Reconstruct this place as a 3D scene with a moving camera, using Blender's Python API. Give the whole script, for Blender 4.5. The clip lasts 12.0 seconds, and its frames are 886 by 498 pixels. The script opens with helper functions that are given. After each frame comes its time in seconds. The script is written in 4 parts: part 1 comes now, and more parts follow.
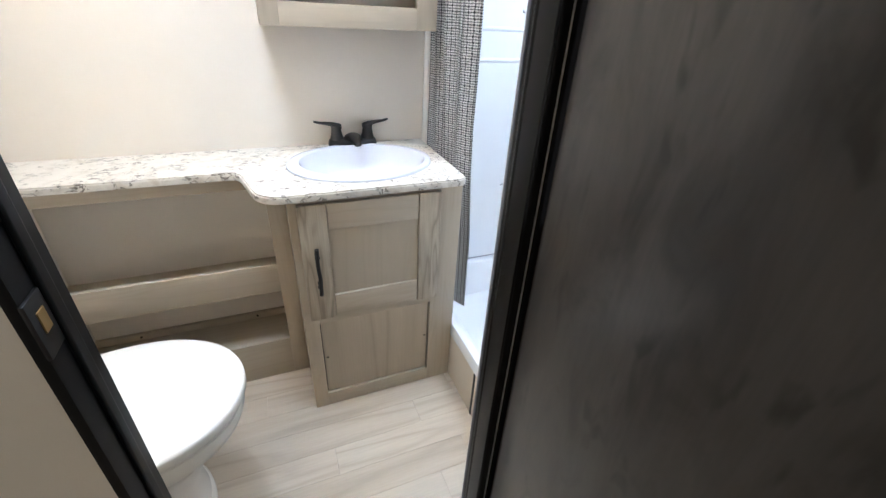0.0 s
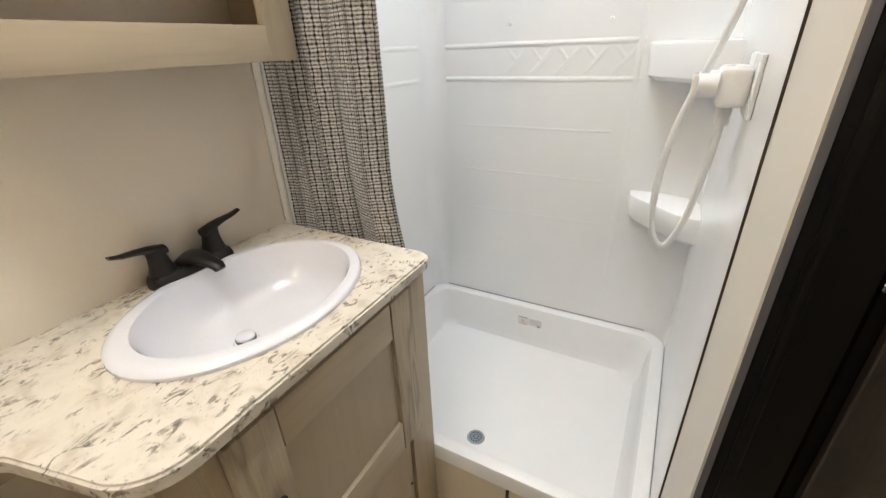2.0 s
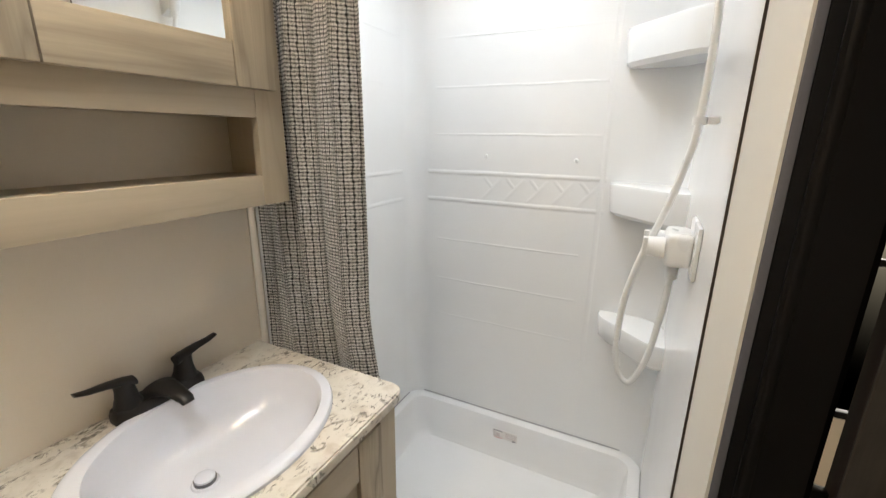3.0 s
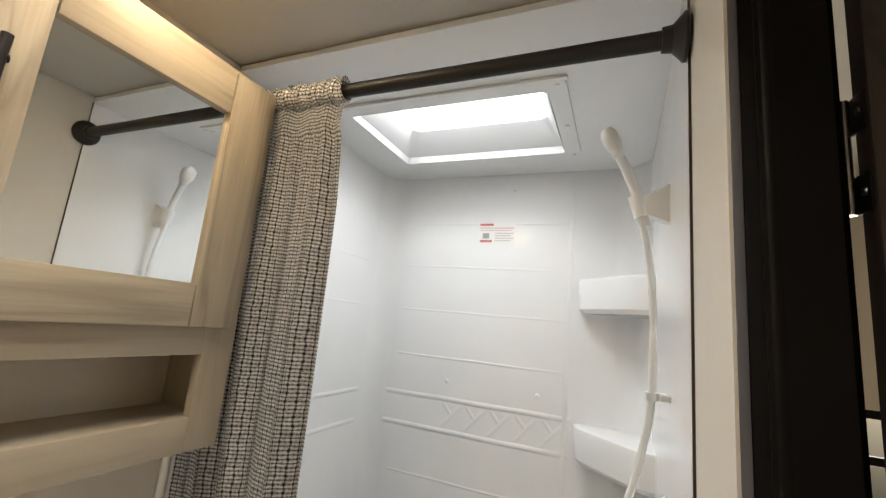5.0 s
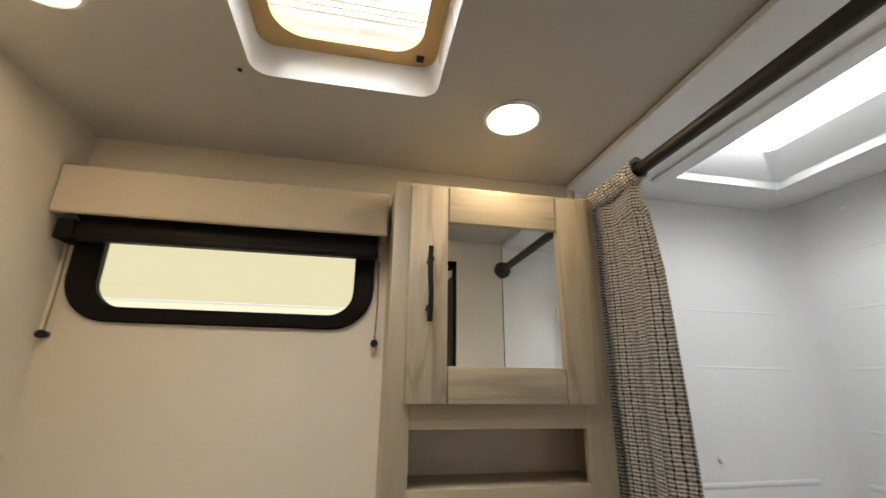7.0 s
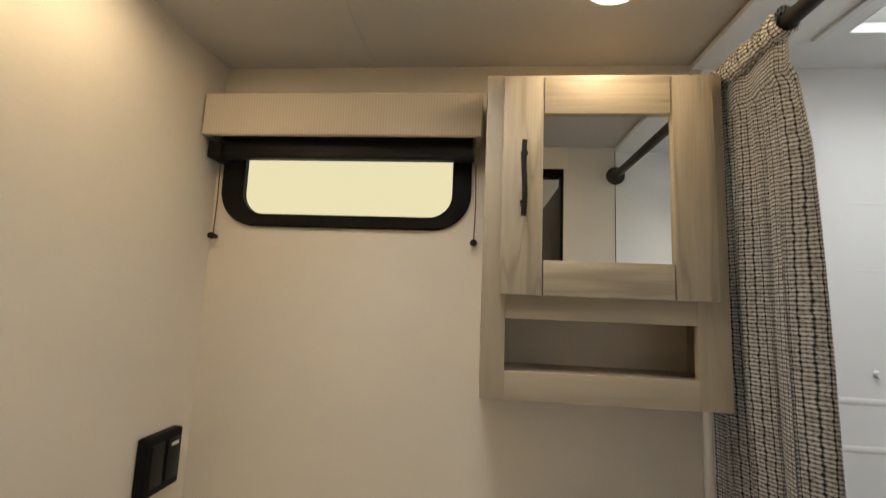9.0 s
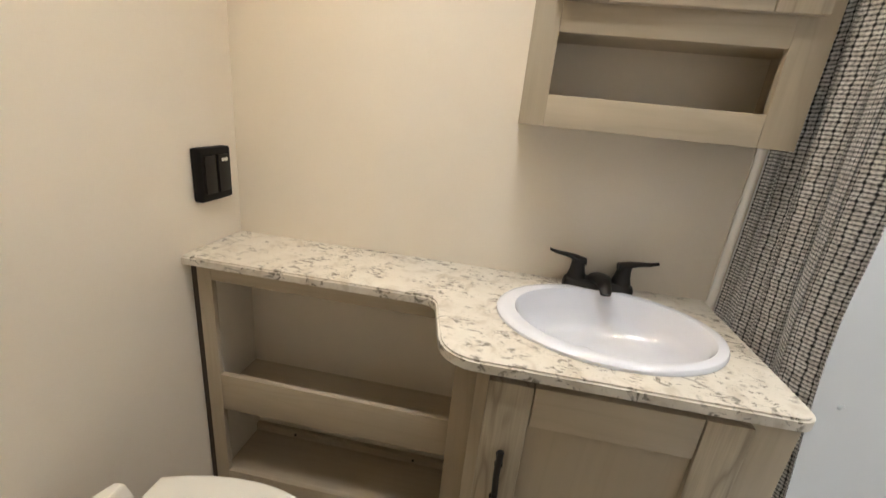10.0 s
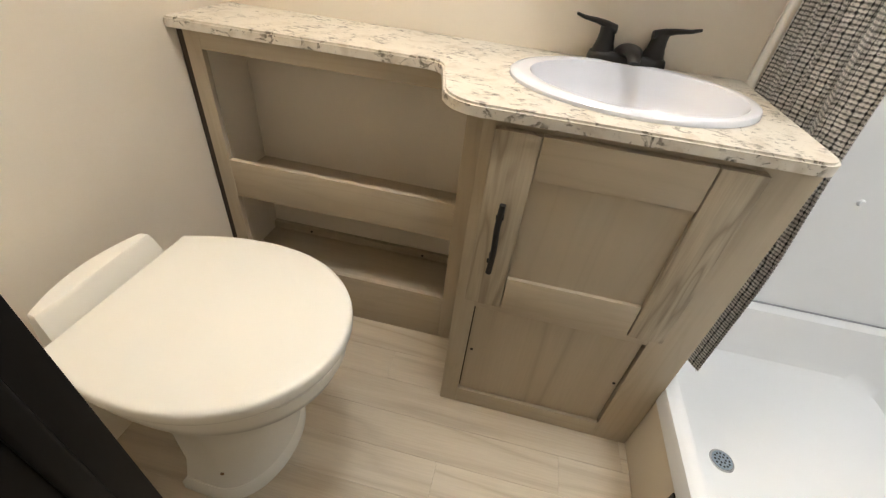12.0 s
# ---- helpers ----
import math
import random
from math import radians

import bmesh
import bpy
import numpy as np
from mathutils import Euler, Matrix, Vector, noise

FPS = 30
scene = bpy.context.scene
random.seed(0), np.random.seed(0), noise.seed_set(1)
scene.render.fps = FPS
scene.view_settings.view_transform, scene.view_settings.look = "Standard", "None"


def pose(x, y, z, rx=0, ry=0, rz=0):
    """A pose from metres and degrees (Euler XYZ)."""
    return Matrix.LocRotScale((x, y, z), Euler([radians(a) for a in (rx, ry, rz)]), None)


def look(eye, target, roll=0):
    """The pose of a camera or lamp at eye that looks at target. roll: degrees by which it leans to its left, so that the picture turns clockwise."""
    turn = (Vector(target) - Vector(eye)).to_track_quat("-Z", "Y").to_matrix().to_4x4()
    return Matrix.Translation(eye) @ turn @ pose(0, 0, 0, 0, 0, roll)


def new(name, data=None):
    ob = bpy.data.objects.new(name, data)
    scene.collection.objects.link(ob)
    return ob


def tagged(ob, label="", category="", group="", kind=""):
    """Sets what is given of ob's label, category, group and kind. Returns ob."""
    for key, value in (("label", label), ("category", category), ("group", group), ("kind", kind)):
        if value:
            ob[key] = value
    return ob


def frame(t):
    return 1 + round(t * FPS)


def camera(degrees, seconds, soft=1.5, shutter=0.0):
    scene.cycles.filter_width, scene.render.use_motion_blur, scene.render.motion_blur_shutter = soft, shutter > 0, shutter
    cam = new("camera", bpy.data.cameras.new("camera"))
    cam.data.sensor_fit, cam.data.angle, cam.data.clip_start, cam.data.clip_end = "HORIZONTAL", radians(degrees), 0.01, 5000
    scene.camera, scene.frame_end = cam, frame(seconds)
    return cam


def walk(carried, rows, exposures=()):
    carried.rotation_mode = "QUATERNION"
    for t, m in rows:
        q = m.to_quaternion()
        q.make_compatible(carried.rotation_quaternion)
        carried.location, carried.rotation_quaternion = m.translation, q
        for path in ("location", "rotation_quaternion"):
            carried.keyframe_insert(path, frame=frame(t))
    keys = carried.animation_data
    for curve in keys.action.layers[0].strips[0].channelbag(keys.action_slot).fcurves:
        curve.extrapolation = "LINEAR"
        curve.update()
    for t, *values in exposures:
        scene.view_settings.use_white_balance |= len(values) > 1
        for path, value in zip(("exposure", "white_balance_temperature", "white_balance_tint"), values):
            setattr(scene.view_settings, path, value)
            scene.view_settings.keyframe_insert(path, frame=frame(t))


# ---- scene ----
cam = camera(93.8, 12.0, soft=1.3, shutter=0.2)
PATH = [
    (0, (0.049, -0.006, 1.276), (0.747, 1.571, 0.264), 3.5),
    (0.5, (-0.069, 0.197, 1.21), (0.81, 1.732, 0.276), -1.2),
    (1, (-0.116, 0.465, 1.169), (1.165, 1.657, 0.201), -4.0),
    (1.5, (-0.102, 0.614, 1.169), (1.352, 1.564, 0.177), -2.5),
    (2, (-0.077, 0.659, 1.22), (1.487, 1.54, 0.338), -2.4),
    (2.5, (-0.078, 0.642, 1.269), (1.575, 1.506, 0.546), -1.2),
    (3, (-0.069, 0.646, 1.343), (1.659, 1.506, 0.817), 0.7),
    (3.5, (-0.045, 0.649, 1.412), (1.753, 1.443, 1.046), 1.7),
    (3.7, (-0.037, 0.646, 1.436), (1.782, 1.423, 1.144), 1.6),
    (5.3, (-0.037, 0.639, 1.469), (1.754, 1.434, 1.869), 5.9),
    (5.5, (-0.036, 0.639, 1.447), (1.747, 1.469, 1.814), 5.6),
    (6, (-0.047, 0.599, 1.42), (1.59, 1.692, 1.776), 3.2),
    (6.5, (-0.047, 0.511, 1.427), (1.005, 2.151, 1.876), 0.4),
    (6.9, (0.002, 0.446, 1.464), (0.477, 2.296, 2.055), 1.4),
    (7, (0.013, 0.438, 1.474), (0.376, 2.313, 2.067), 0.8),
    (7.2, (0.023, 0.435, 1.454), (0.233, 2.292, 2.165), 0.4),
    (9, (0.062, 0.437, 1.409), (-0.11, 2.415, 1.645), 2.3),
    (9.5, (0.066, 0.45, 1.285), (-0.168, 2.423, 1.058), 4.3),
    (10, (0.072, 0.458, 1.222), (-0.194, 2.332, 0.575), 5.8),
    (10.5, (0.078, 0.454, 1.165), (-0.21, 2.21, 0.253), 6.8),
    (11, (0.094, 0.443, 1.099), (-0.198, 2.1, 0.017), 7.3),
    (11.5, (0.111, 0.429, 1.066), (-0.154, 2.014, -0.126), 7.6),
    (12, (0.123, 0.413, 1.046), (-0.105, 1.965, -0.194), 6.9),
]
EXPOSURE = [(0.0, 2.05, 5250, 10), (0.5, 1.93, 5350, 10), (1.0, 1.75, 6200, 10), (1.5, 1.52, 6650, 10), (2.5, 1.31, 6650, 10), (3.7, 1.03, 6700, 10), (5.5, 0.82, 6750, 10), (6.0, 0.79, 6800, 10),
            (6.5, 0.60, 6750, 10), (7.0, 0.46, 6750, 10), (9.0, 0.44, 6900, 10), (9.5, 1.05, 7200, 10), (10.0, 1.27, 6650, 10), (10.5, 1.47, 6150, 10), (11.0, 1.55, 6150, 10), (11.5, 1.54, 6600, 10), (12.0, 1.63, 6750, 10)]
walk(cam, [(t, look(eye, target, roll)) for t, eye, target, roll in PATH], EXPOSURE)

# ---- light ----
world = bpy.data.worlds.new("sky")
scene.world = world
world.use_nodes = True
sky = world.node_tree.nodes.new("ShaderNodeTexSky")
sky.sky_type, sky.sun_disc = "NISHITA", False
sky.sun_elevation, sky.sun_rotation = radians(48), radians(160)
world.node_tree.links.new(sky.outputs[0], world.node_tree.nodes["Background"].inputs[0])
world.node_tree.nodes["Background"].inputs[1].default_value = 0.12


def area(name, m, sx, sy, watts, colour):
    d = bpy.data.lights.new(name, "AREA")
    d.shape, d.size, d.size_y, d.energy, d.color = "RECTANGLE", sx, sy, watts, colour
    ob = new(name, d)
    ob.matrix_world = m
    return ob


sun = new("sun", bpy.data.lights.new("sun", "SUN"))
sun.data.energy, sun.data.angle, sun.data.color = 3.0, radians(0.5), (1, 0.95, 0.88)
sun.matrix_world = look((0, 0, 0), (0.35, 0.75, -0.95))

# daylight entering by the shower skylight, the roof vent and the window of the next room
skylight = area("skylight_daylight", pose(0.996, 1.07, 2.125), 0.27, 0.44, 1.75, (0.93, 0.97, 1.0))
skylight.data.spread = radians(125)
vent_light = area("vent_daylight", pose(-0.048, 0.965, 2.19), 0.33, 0.33, 2.9, (0.95, 0.98, 1.0))
vent_light.data.spread = radians(120)
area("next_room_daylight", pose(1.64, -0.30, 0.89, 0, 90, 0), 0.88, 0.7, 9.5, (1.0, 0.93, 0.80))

# ---- materials ----


def material(name, colour, rough=0.5, metal=0.0):
    m = bpy.data.materials.new(name)
    m.use_nodes = True
    b = m.node_tree.nodes["Principled BSDF"]
    b.inputs["Base Color"].default_value = (*colour, 1)
    b.inputs["Roughness"].default_value = rough
    b.inputs["Metallic"].default_value = metal
    return m, m.node_tree.nodes, m.node_tree.links, b


def coords(N, L, scale, shift=False):
    """Object coordinates stretched by scale, moved at random from object to object where shift is set."""
    tc = N.new("ShaderNodeTexCoord")
    mp = N.new("ShaderNodeMapping")
    mp.inputs["Scale"].default_value = scale
    if shift:
        info = N.new("ShaderNodeObjectInfo")
        add = N.new("ShaderNodeVectorMath")
        mul = N.new("ShaderNodeMath")
        mul.operation, mul.inputs[1].default_value = "MULTIPLY", 37.0
        L.new(info.outputs["Random"], mul.inputs[0])
        L.new(tc.outputs["Object"], add.inputs[0])
        L.new(mul.outputs[0], add.inputs[1])
        L.new(add.outputs[0], mp.inputs["Vector"])
    else:
        L.new(tc.outputs["Object"], mp.inputs["Vector"])
    return mp.outputs["Vector"]


def noise_of(N, L, vec, scale, detail=4.0, rough=0.55, distortion=0.0):
    n = N.new("ShaderNodeTexNoise")
    n.inputs["Scale"].default_value, n.inputs["Detail"].default_value = scale, detail
    n.inputs["Roughness"].default_value, n.inputs["Distortion"].default_value = rough, distortion
    L.new(vec, n.inputs["Vector"])
    return n.outputs["Fac"]


def ramp(N, L, fac, stops):
    r = N.new("ShaderNodeValToRGB")
    while len(r.color_ramp.elements) < len(stops):
        r.color_ramp.elements.new(0.5)
    for e, (p, c) in zip(r.color_ramp.elements, stops):
        e.position, e.color = p, (*c, 1)
    L.new(fac, r.inputs[0])
    return r.outputs[0]


def mix(N, L, fac, a, b, kind="MIX"):
    m = N.new("ShaderNodeMix")
    m.data_type, m.blend_type = "RGBA", kind
    for value, i in ((fac, 0), (a, 6), (b, 7)):
        if isinstance(value, (int, float)):
            m.inputs[i].default_value = value
        elif isinstance(value, tuple):
            m.inputs[i].default_value = (*value, 1)
        else:
            L.new(value, m.inputs[i])
    return m.outputs[2]


def bump(N, L, b, height, strength, distance):
    n = N.new("ShaderNodeBump")
    n.inputs["Strength"].default_value, n.inputs["Distance"].default_value = strength, distance
    L.new(height, n.inputs["Height"])
    L.new(n.outputs[0], b.inputs["Normal"])


def plain(name, colour, rough=0.5, metal=0.0, vary=0.06, grain=60.0, relief=0.15):
    """A painted or moulded surface with faint blotches, fine grain and uneven gloss."""
    m, N, L, b = material(name, colour, rough, metal)
    v = coords(N, L, (1, 1, 1))
    big, fine = noise_of(N, L, v, 3.0), noise_of(N, L, v, grain)
    dark = tuple(c * (1 - vary) for c in colour)
    light = tuple(min(1.0, c * (1 + vary * 0.6)) for c in colour)
    c = ramp(N, L, big, ((0.3, dark), (0.7, light)))
    L.new(c, b.inputs["Base Color"])
    r = N.new("ShaderNodeMapRange")
    r.inputs["To Min"].default_value, r.inputs["To Max"].default_value = rough * 0.85, min(1.0, rough * 1.15)
    L.new(big, r.inputs["Value"])
    L.new(r.outputs[0], b.inputs["Roughness"])
    if relief:
        bump(N, L, b, fine, relief, 0.001)
    return m


def wall_paper(name, colour):
    m, N, L, b = material(name, colour, 0.62)
    v = coords(N, L, (1, 1, 1))
    weave_h = noise_of(N, L, coords(N, L, (60, 60, 900)), 1.0, 2.0)
    weave_v = noise_of(N, L, coords(N, L, (900, 900, 60)), 1.0, 2.0)
    cloth = mix(N, L, 0.5, weave_h, weave_v)
    big = noise_of(N, L, v, 2.2, 3.0)
    c = ramp(N, L, big, ((0.3, tuple(x * 0.95 for x in colour)), (0.7, tuple(x * 1.03 for x in colour))))
    c = mix(N, L, 0.10, c, cloth, "OVERLAY")
    L.new(c, b.inputs["Base Color"])
    bump(N, L, b, cloth, 0.10, 0.001)
    return m


def wood(name, axis, dark, mid, light, rough=0.5, ring=1.0, along=1.6, wash=0.55, tone=0.0, pore=0.28):
    """Whitewashed oak print with the grain along one axis."""
    m, N, L, b = material(name, mid, rough)
    stretch = {"x": (along, 16, 16), "y": (16, along, 16), "z": (16, 16, along)}[axis]
    fine = {"x": (9, 260, 260), "y": (260, 9, 260), "z": (260, 260, 9)}[axis]
    v, vf = coords(N, L, stretch, True), coords(N, L, fine, True)
    cath = noise_of(N, L, v, ring, 2.0, 0.5, 0.4)
    bands = N.new("ShaderNodeMath")
    bands.operation, bands.inputs[1].default_value = "MULTIPLY", 13.0
    L.new(cath, bands.inputs[0])
    saw = N.new("ShaderNodeMath")
    saw.operation = "PINGPONG"
    saw.inputs[1].default_value = 1.0
    L.new(bands.outputs[0], saw.inputs[0])
    pores = noise_of(N, L, vf, 1.0, 3.0, 0.6)
    broad = noise_of(N, L, coords(N, L, tuple(s * 0.35 for s in stretch), True), 1.0, 2.0)
    c = ramp(N, L, saw.outputs[0], ((0.0, dark), (0.35, mid), (1.0, light)))
    c = mix(N, L, wash, c, ramp(N, L, broad, ((0.3, mid), (0.7, light))))
    c = mix(N, L, pore, c, ramp(N, L, pores, ((0.35, dark), (0.6, light))), "MULTIPLY")
    c = mix(N, L, pore * 0.64, c, ramp(N, L, pores, ((0.3, dark), (0.65, light))))
    if tone:
        info = N.new("ShaderNodeObjectInfo")
        c = mix(N, L, tone, c, ramp(N, L, info.outputs["Random"], ((0.0, (0.74, 0.70, 0.64)), (1.0, (1, 1, 1)))), "MULTIPLY")
    L.new(c, b.inputs["Base Color"])
    bump(N, L, b, pores, 0.12, 0.001)
    return m


BOLD = ((0.255, 0.207, 0.148), (0.455, 0.386, 0.286), (0.535, 0.463, 0.352))
OAK = ((0.385, 0.318, 0.226), (0.465, 0.395, 0.293), (0.515, 0.443, 0.336))
CALM = ((0.395, 0.330, 0.240), (0.445, 0.376, 0.277), (0.475, 0.406, 0.304))
oak_v = wood("oak_upright", "z", *OAK, wash=0.7, pore=0.11)
oak_bold = wood("oak_cathedral", "z", *BOLD, ring=1.0, along=1.25, wash=0.45, pore=0.16)
oak_bold_h = wood("oak_cathedral_level", "x", *BOLD, ring=1.0, along=1.25, wash=0.45, pore=0.16)
oak_cath = wood("oak_bold_cathedral", "z", (0.215, 0.172, 0.122), (0.44, 0.372, 0.275), (0.53, 0.458, 0.348), ring=1.0, along=2.1, wash=0.32, pore=0.2)
oak_soft = wood("oak_smoky_panel", "z", (0.34, 0.275, 0.195), (0.455, 0.38, 0.28), (0.52, 0.445, 0.338), ring=0.32, along=0.9, wash=0.5, pore=0.12)
oak_calm = wood("oak_plain_panel", "z", *CALM, ring=0.8, wash=0.7, pore=0.06)
oak_h = wood("oak_level", "x", *OAK, wash=0.75, pore=0.09)
PLANK = ((0.36, 0.285, 0.20), (0.59, 0.508, 0.39), (0.68, 0.605, 0.49))
plank_mat = wood("vinyl_plank", "x", *PLANK, rough=0.42, ring=0.42, along=1.5, wash=0.6, tone=0.55, pore=0.13)


def weathered():
    """Smoky grey-brown door skin with soft upright smudges and knots."""
    m, N, L, b = material("espresso_door", (0.05, 0.045, 0.04), 0.33)
    smudge = noise_of(N, L, coords(N, L, (1, 13, 4.5)), 1.0, 4.0, 0.6, 0.7)
    knots = noise_of(N, L, coords(N, L, (1, 26, 9)), 1.0, 2.0, 0.5, 0.5)
    fine = noise_of(N, L, coords(N, L, (1, 300, 14)), 1.0, 3.0, 0.6)
    c = ramp(N, L, smudge, ((0.30, (0.017, 0.015, 0.013)), (0.5, (0.045, 0.040, 0.0355)), (0.75, (0.062, 0.056, 0.05))))
    c = mix(N, L, ramp(N, L, knots, ((0.62, (0, 0, 0)), (0.72, (0.85, 0.85, 0.85)))), c, (0.016, 0.014, 0.012))
    c = mix(N, L, 0.25, c, fine, "OVERLAY")
    L.new(c, b.inputs["Base Color"])
    bump(N, L, b, fine, 0.06, 0.001)
    return m


espresso = weathered()
wall_mat = wall_paper("wall_paper", (0.79, 0.722, 0.622))
ceil_mat = plain("ceiling_board", (0.56, 0.54, 0.505), 0.7, vary=0.04, grain=240, relief=0.3)
abs_white = plain("gloss_white_plastic", (0.84, 0.85, 0.86), 0.16, vary=0.02, grain=8, relief=0.03)
well_white = plain("matt_white_plastic", (0.80, 0.81, 0.82), 0.55, vary=0.02, grain=60, relief=0.05)
pan_white = plain("satin_white_plastic", (0.83, 0.835, 0.84), 0.26, vary=0.02, grain=90, relief=0.05)
sink_white = plain("sink_white", (0.71, 0.725, 0.785), 0.12, vary=0.02, grain=10, relief=0.02)
toilet_white = plain("toilet_bone", (0.80, 0.775, 0.71), 0.22, vary=0.02, grain=12, relief=0.02)
white_fit = plain("white_fitting", (0.80, 0.81, 0.82), 0.28, vary=0.02, relief=0.02)
black_fit = plain("oil_rubbed_black", (0.011, 0.010, 0.0095), 0.40, vary=0.25, grain=40, relief=0.08)
black_fit.node_tree.nodes["Principled BSDF"].inputs["Specular IOR Level"].default_value = 0.32
black_frame = plain("black_frame", (0.006, 0.0055, 0.0055), 0.5, vary=0.2, grain=30, relief=0.06)
black_frame.node_tree.nodes["Principled BSDF"].inputs["Specular IOR Level"].default_value = 0.16
matt_black = plain("matt_black", (0.006, 0.0055, 0.0055), 0.95, relief=0.2)
matt_black.node_tree.nodes["Principled BSDF"].inputs["Specular IOR Level"].default_value = 0.03
liner_mat = plain("dark_brown_liner", (0.007, 0.0062, 0.006), 0.4, vary=0.25, grain=30, relief=0.06)
liner_mat.node_tree.nodes["Principled BSDF"].inputs["Specular IOR Level"].default_value = 0.16
edge_mat = plain("grey_edge", (0.13, 0.13, 0.15), 0.5)
# lighter brown that paints the lit line along the door's corner
edge_highlight = plain("painted_edge_highlight", (0.06, 0.05, 0.044), 0.8)
edge_brown = plain("brown_edge", (0.03, 0.019, 0.014), 0.9, vary=0.2)
bronze = plain("dark_bronze", (0.020, 0.017, 0.015), 0.5, 0.2, vary=0.3)
rust_mat = plain("rust", (0.22, 0.13, 0.07), 0.7, vary=0.3)
brass = plain("brass_plate", (0.55, 0.42, 0.20), 0.3, 1.0)
steel = plain("steel", (0.55, 0.55, 0.55), 0.25, 1.0)
tan_frame = plain("amber_screen_frame", (0.62, 0.40, 0.16), 0.45)
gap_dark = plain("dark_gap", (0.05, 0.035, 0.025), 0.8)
skirt_mat = plain("cream_panel", (0.66, 0.58, 0.46), 0.5, vary=0.04)
trim_mat = plain("cream_trim", (0.74, 0.69, 0.60), 0.4, vary=0.03)
post_mat = plain("cream_post", (0.70, 0.665, 0.60), 0.5, vary=0.03, grain=200, relief=0.1)
drain_mat = plain("drain_grid", (0.30, 0.36, 0.42), 0.3, 0.7)
gasket_mat = plain("chrome_gasket", (0.16, 0.16, 0.17), 0.3, 0.8)
cord_mat = plain("brown_cord", (0.16, 0.12, 0.085), 0.8)
sticker_mat = plain("sticker_paper", (0.82, 0.82, 0.80), 0.5, vary=0.02)
red_ink = plain("red_ink", (0.58, 0.17, 0.17), 0.5)
pink_ink = plain("pink_ink", (0.72, 0.50, 0.50), 0.5)
grey_ink = plain("grey_ink", (0.38, 0.38, 0.40), 0.5)
pale_ink = plain("pale_ink", (0.62, 0.57, 0.57), 0.5)
film_mat = plain("sticker_film", (0.76, 0.74, 0.73), 0.4, vary=0.03)
mirror_mat = material("mirror", (0.90, 0.92, 0.91), 0.015, 1.0)[0]


def glass():
    m, N, L, b = material("window_glass", (0.95, 0.96, 0.92), 0.02)
    b.inputs["Transmission Weight"].default_value = 1.0
    b.inputs["IOR"].default_value = 1.02
    return m


glass_mat = glass()


def frosted():
    m, N, L, b = material("frosted_acrylic", (0.92, 0.93, 0.93), 0.3)
    b.inputs["Transmission Weight"].default_value = 0.6
    return m


acrylic = frosted()


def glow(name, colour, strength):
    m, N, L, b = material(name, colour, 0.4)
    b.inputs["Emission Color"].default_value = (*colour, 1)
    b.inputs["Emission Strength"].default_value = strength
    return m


led_glow = glow("led_lens", (1.0, 0.80, 0.54), 38.0)
# emission stands in for sky light passing through the dome
dome_mat = glow("dome_daylight_glow", (0.95, 0.98, 1.0), 1.3)
# sunlight on the far surface is emitted by it, over a near-black base
outside_glow = glow("sunlight_glow", (1.0, 0.915, 0.60), 0.57)
outside_pale = glow("sunlight_glow_pale", (1.0, 0.95, 0.74), 0.72)
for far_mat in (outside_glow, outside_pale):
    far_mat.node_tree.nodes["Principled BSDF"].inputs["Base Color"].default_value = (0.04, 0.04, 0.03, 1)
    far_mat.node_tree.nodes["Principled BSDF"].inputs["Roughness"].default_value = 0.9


def counter_laminate():
    """Cream laminate with scattered grey-brown flecks that lie in slanting drifts."""
    m, N, L, b = material("granite_laminate", (0.8, 0.74, 0.62), 0.3)
    v = coords(N, L, (1, 1, 1))
    tc = N.new("ShaderNodeTexCoord")
    mp = N.new("ShaderNodeMapping")
    mp.inputs["Rotation"].default_value = (0, 0, radians(35))
    mp.inputs["Scale"].default_value = (34, 68, 46)
    L.new(tc.outputs["Object"], mp.inputs["Vector"])
    flake = noise_of(N, L, mp.outputs[0], 1.0, 5.0, 0.65, 1.2)
    fine = noise_of(N, L, v, 210.0, 3.0, 0.6)
    drift = noise_of(N, L, v, 13.0, 3.0, 0.6, 0.8)
    cloud = noise_of(N, L, v, 24.0, 3.0, 0.55, 0.6)
    base = ramp(N, L, cloud, ((0.32, (0.54, 0.485, 0.405)), (0.46, (0.65, 0.605, 0.53)), (0.7, (0.70, 0.66, 0.585))))
    spots = ramp(N, L, flake, ((0.53, (0, 0, 0)), (0.585, (1, 1, 1))))
    where = ramp(N, L, drift, ((0.45, (0.0, 0.0, 0.0)), (0.55, (1, 1, 1))))
    mask = mix(N, L, 1.0, spots, where, "MULTIPLY")
    c = mix(N, L, mask, base, ramp(N, L, fine, ((0.35, (0.10, 0.088, 0.07)), (0.65, (0.34, 0.305, 0.25)))))
    specks = ramp(N, L, fine, ((0.66, (0, 0, 0)), (0.70, (0.6, 0.6, 0.6))))
    c = mix(N, L, specks, c, (0.34, 0.27, 0.2))
    L.new(c, b.inputs["Base Color"])
    bump(N, L, b, fine, 0.04, 0.001)
    return m


counter_mat = counter_laminate()


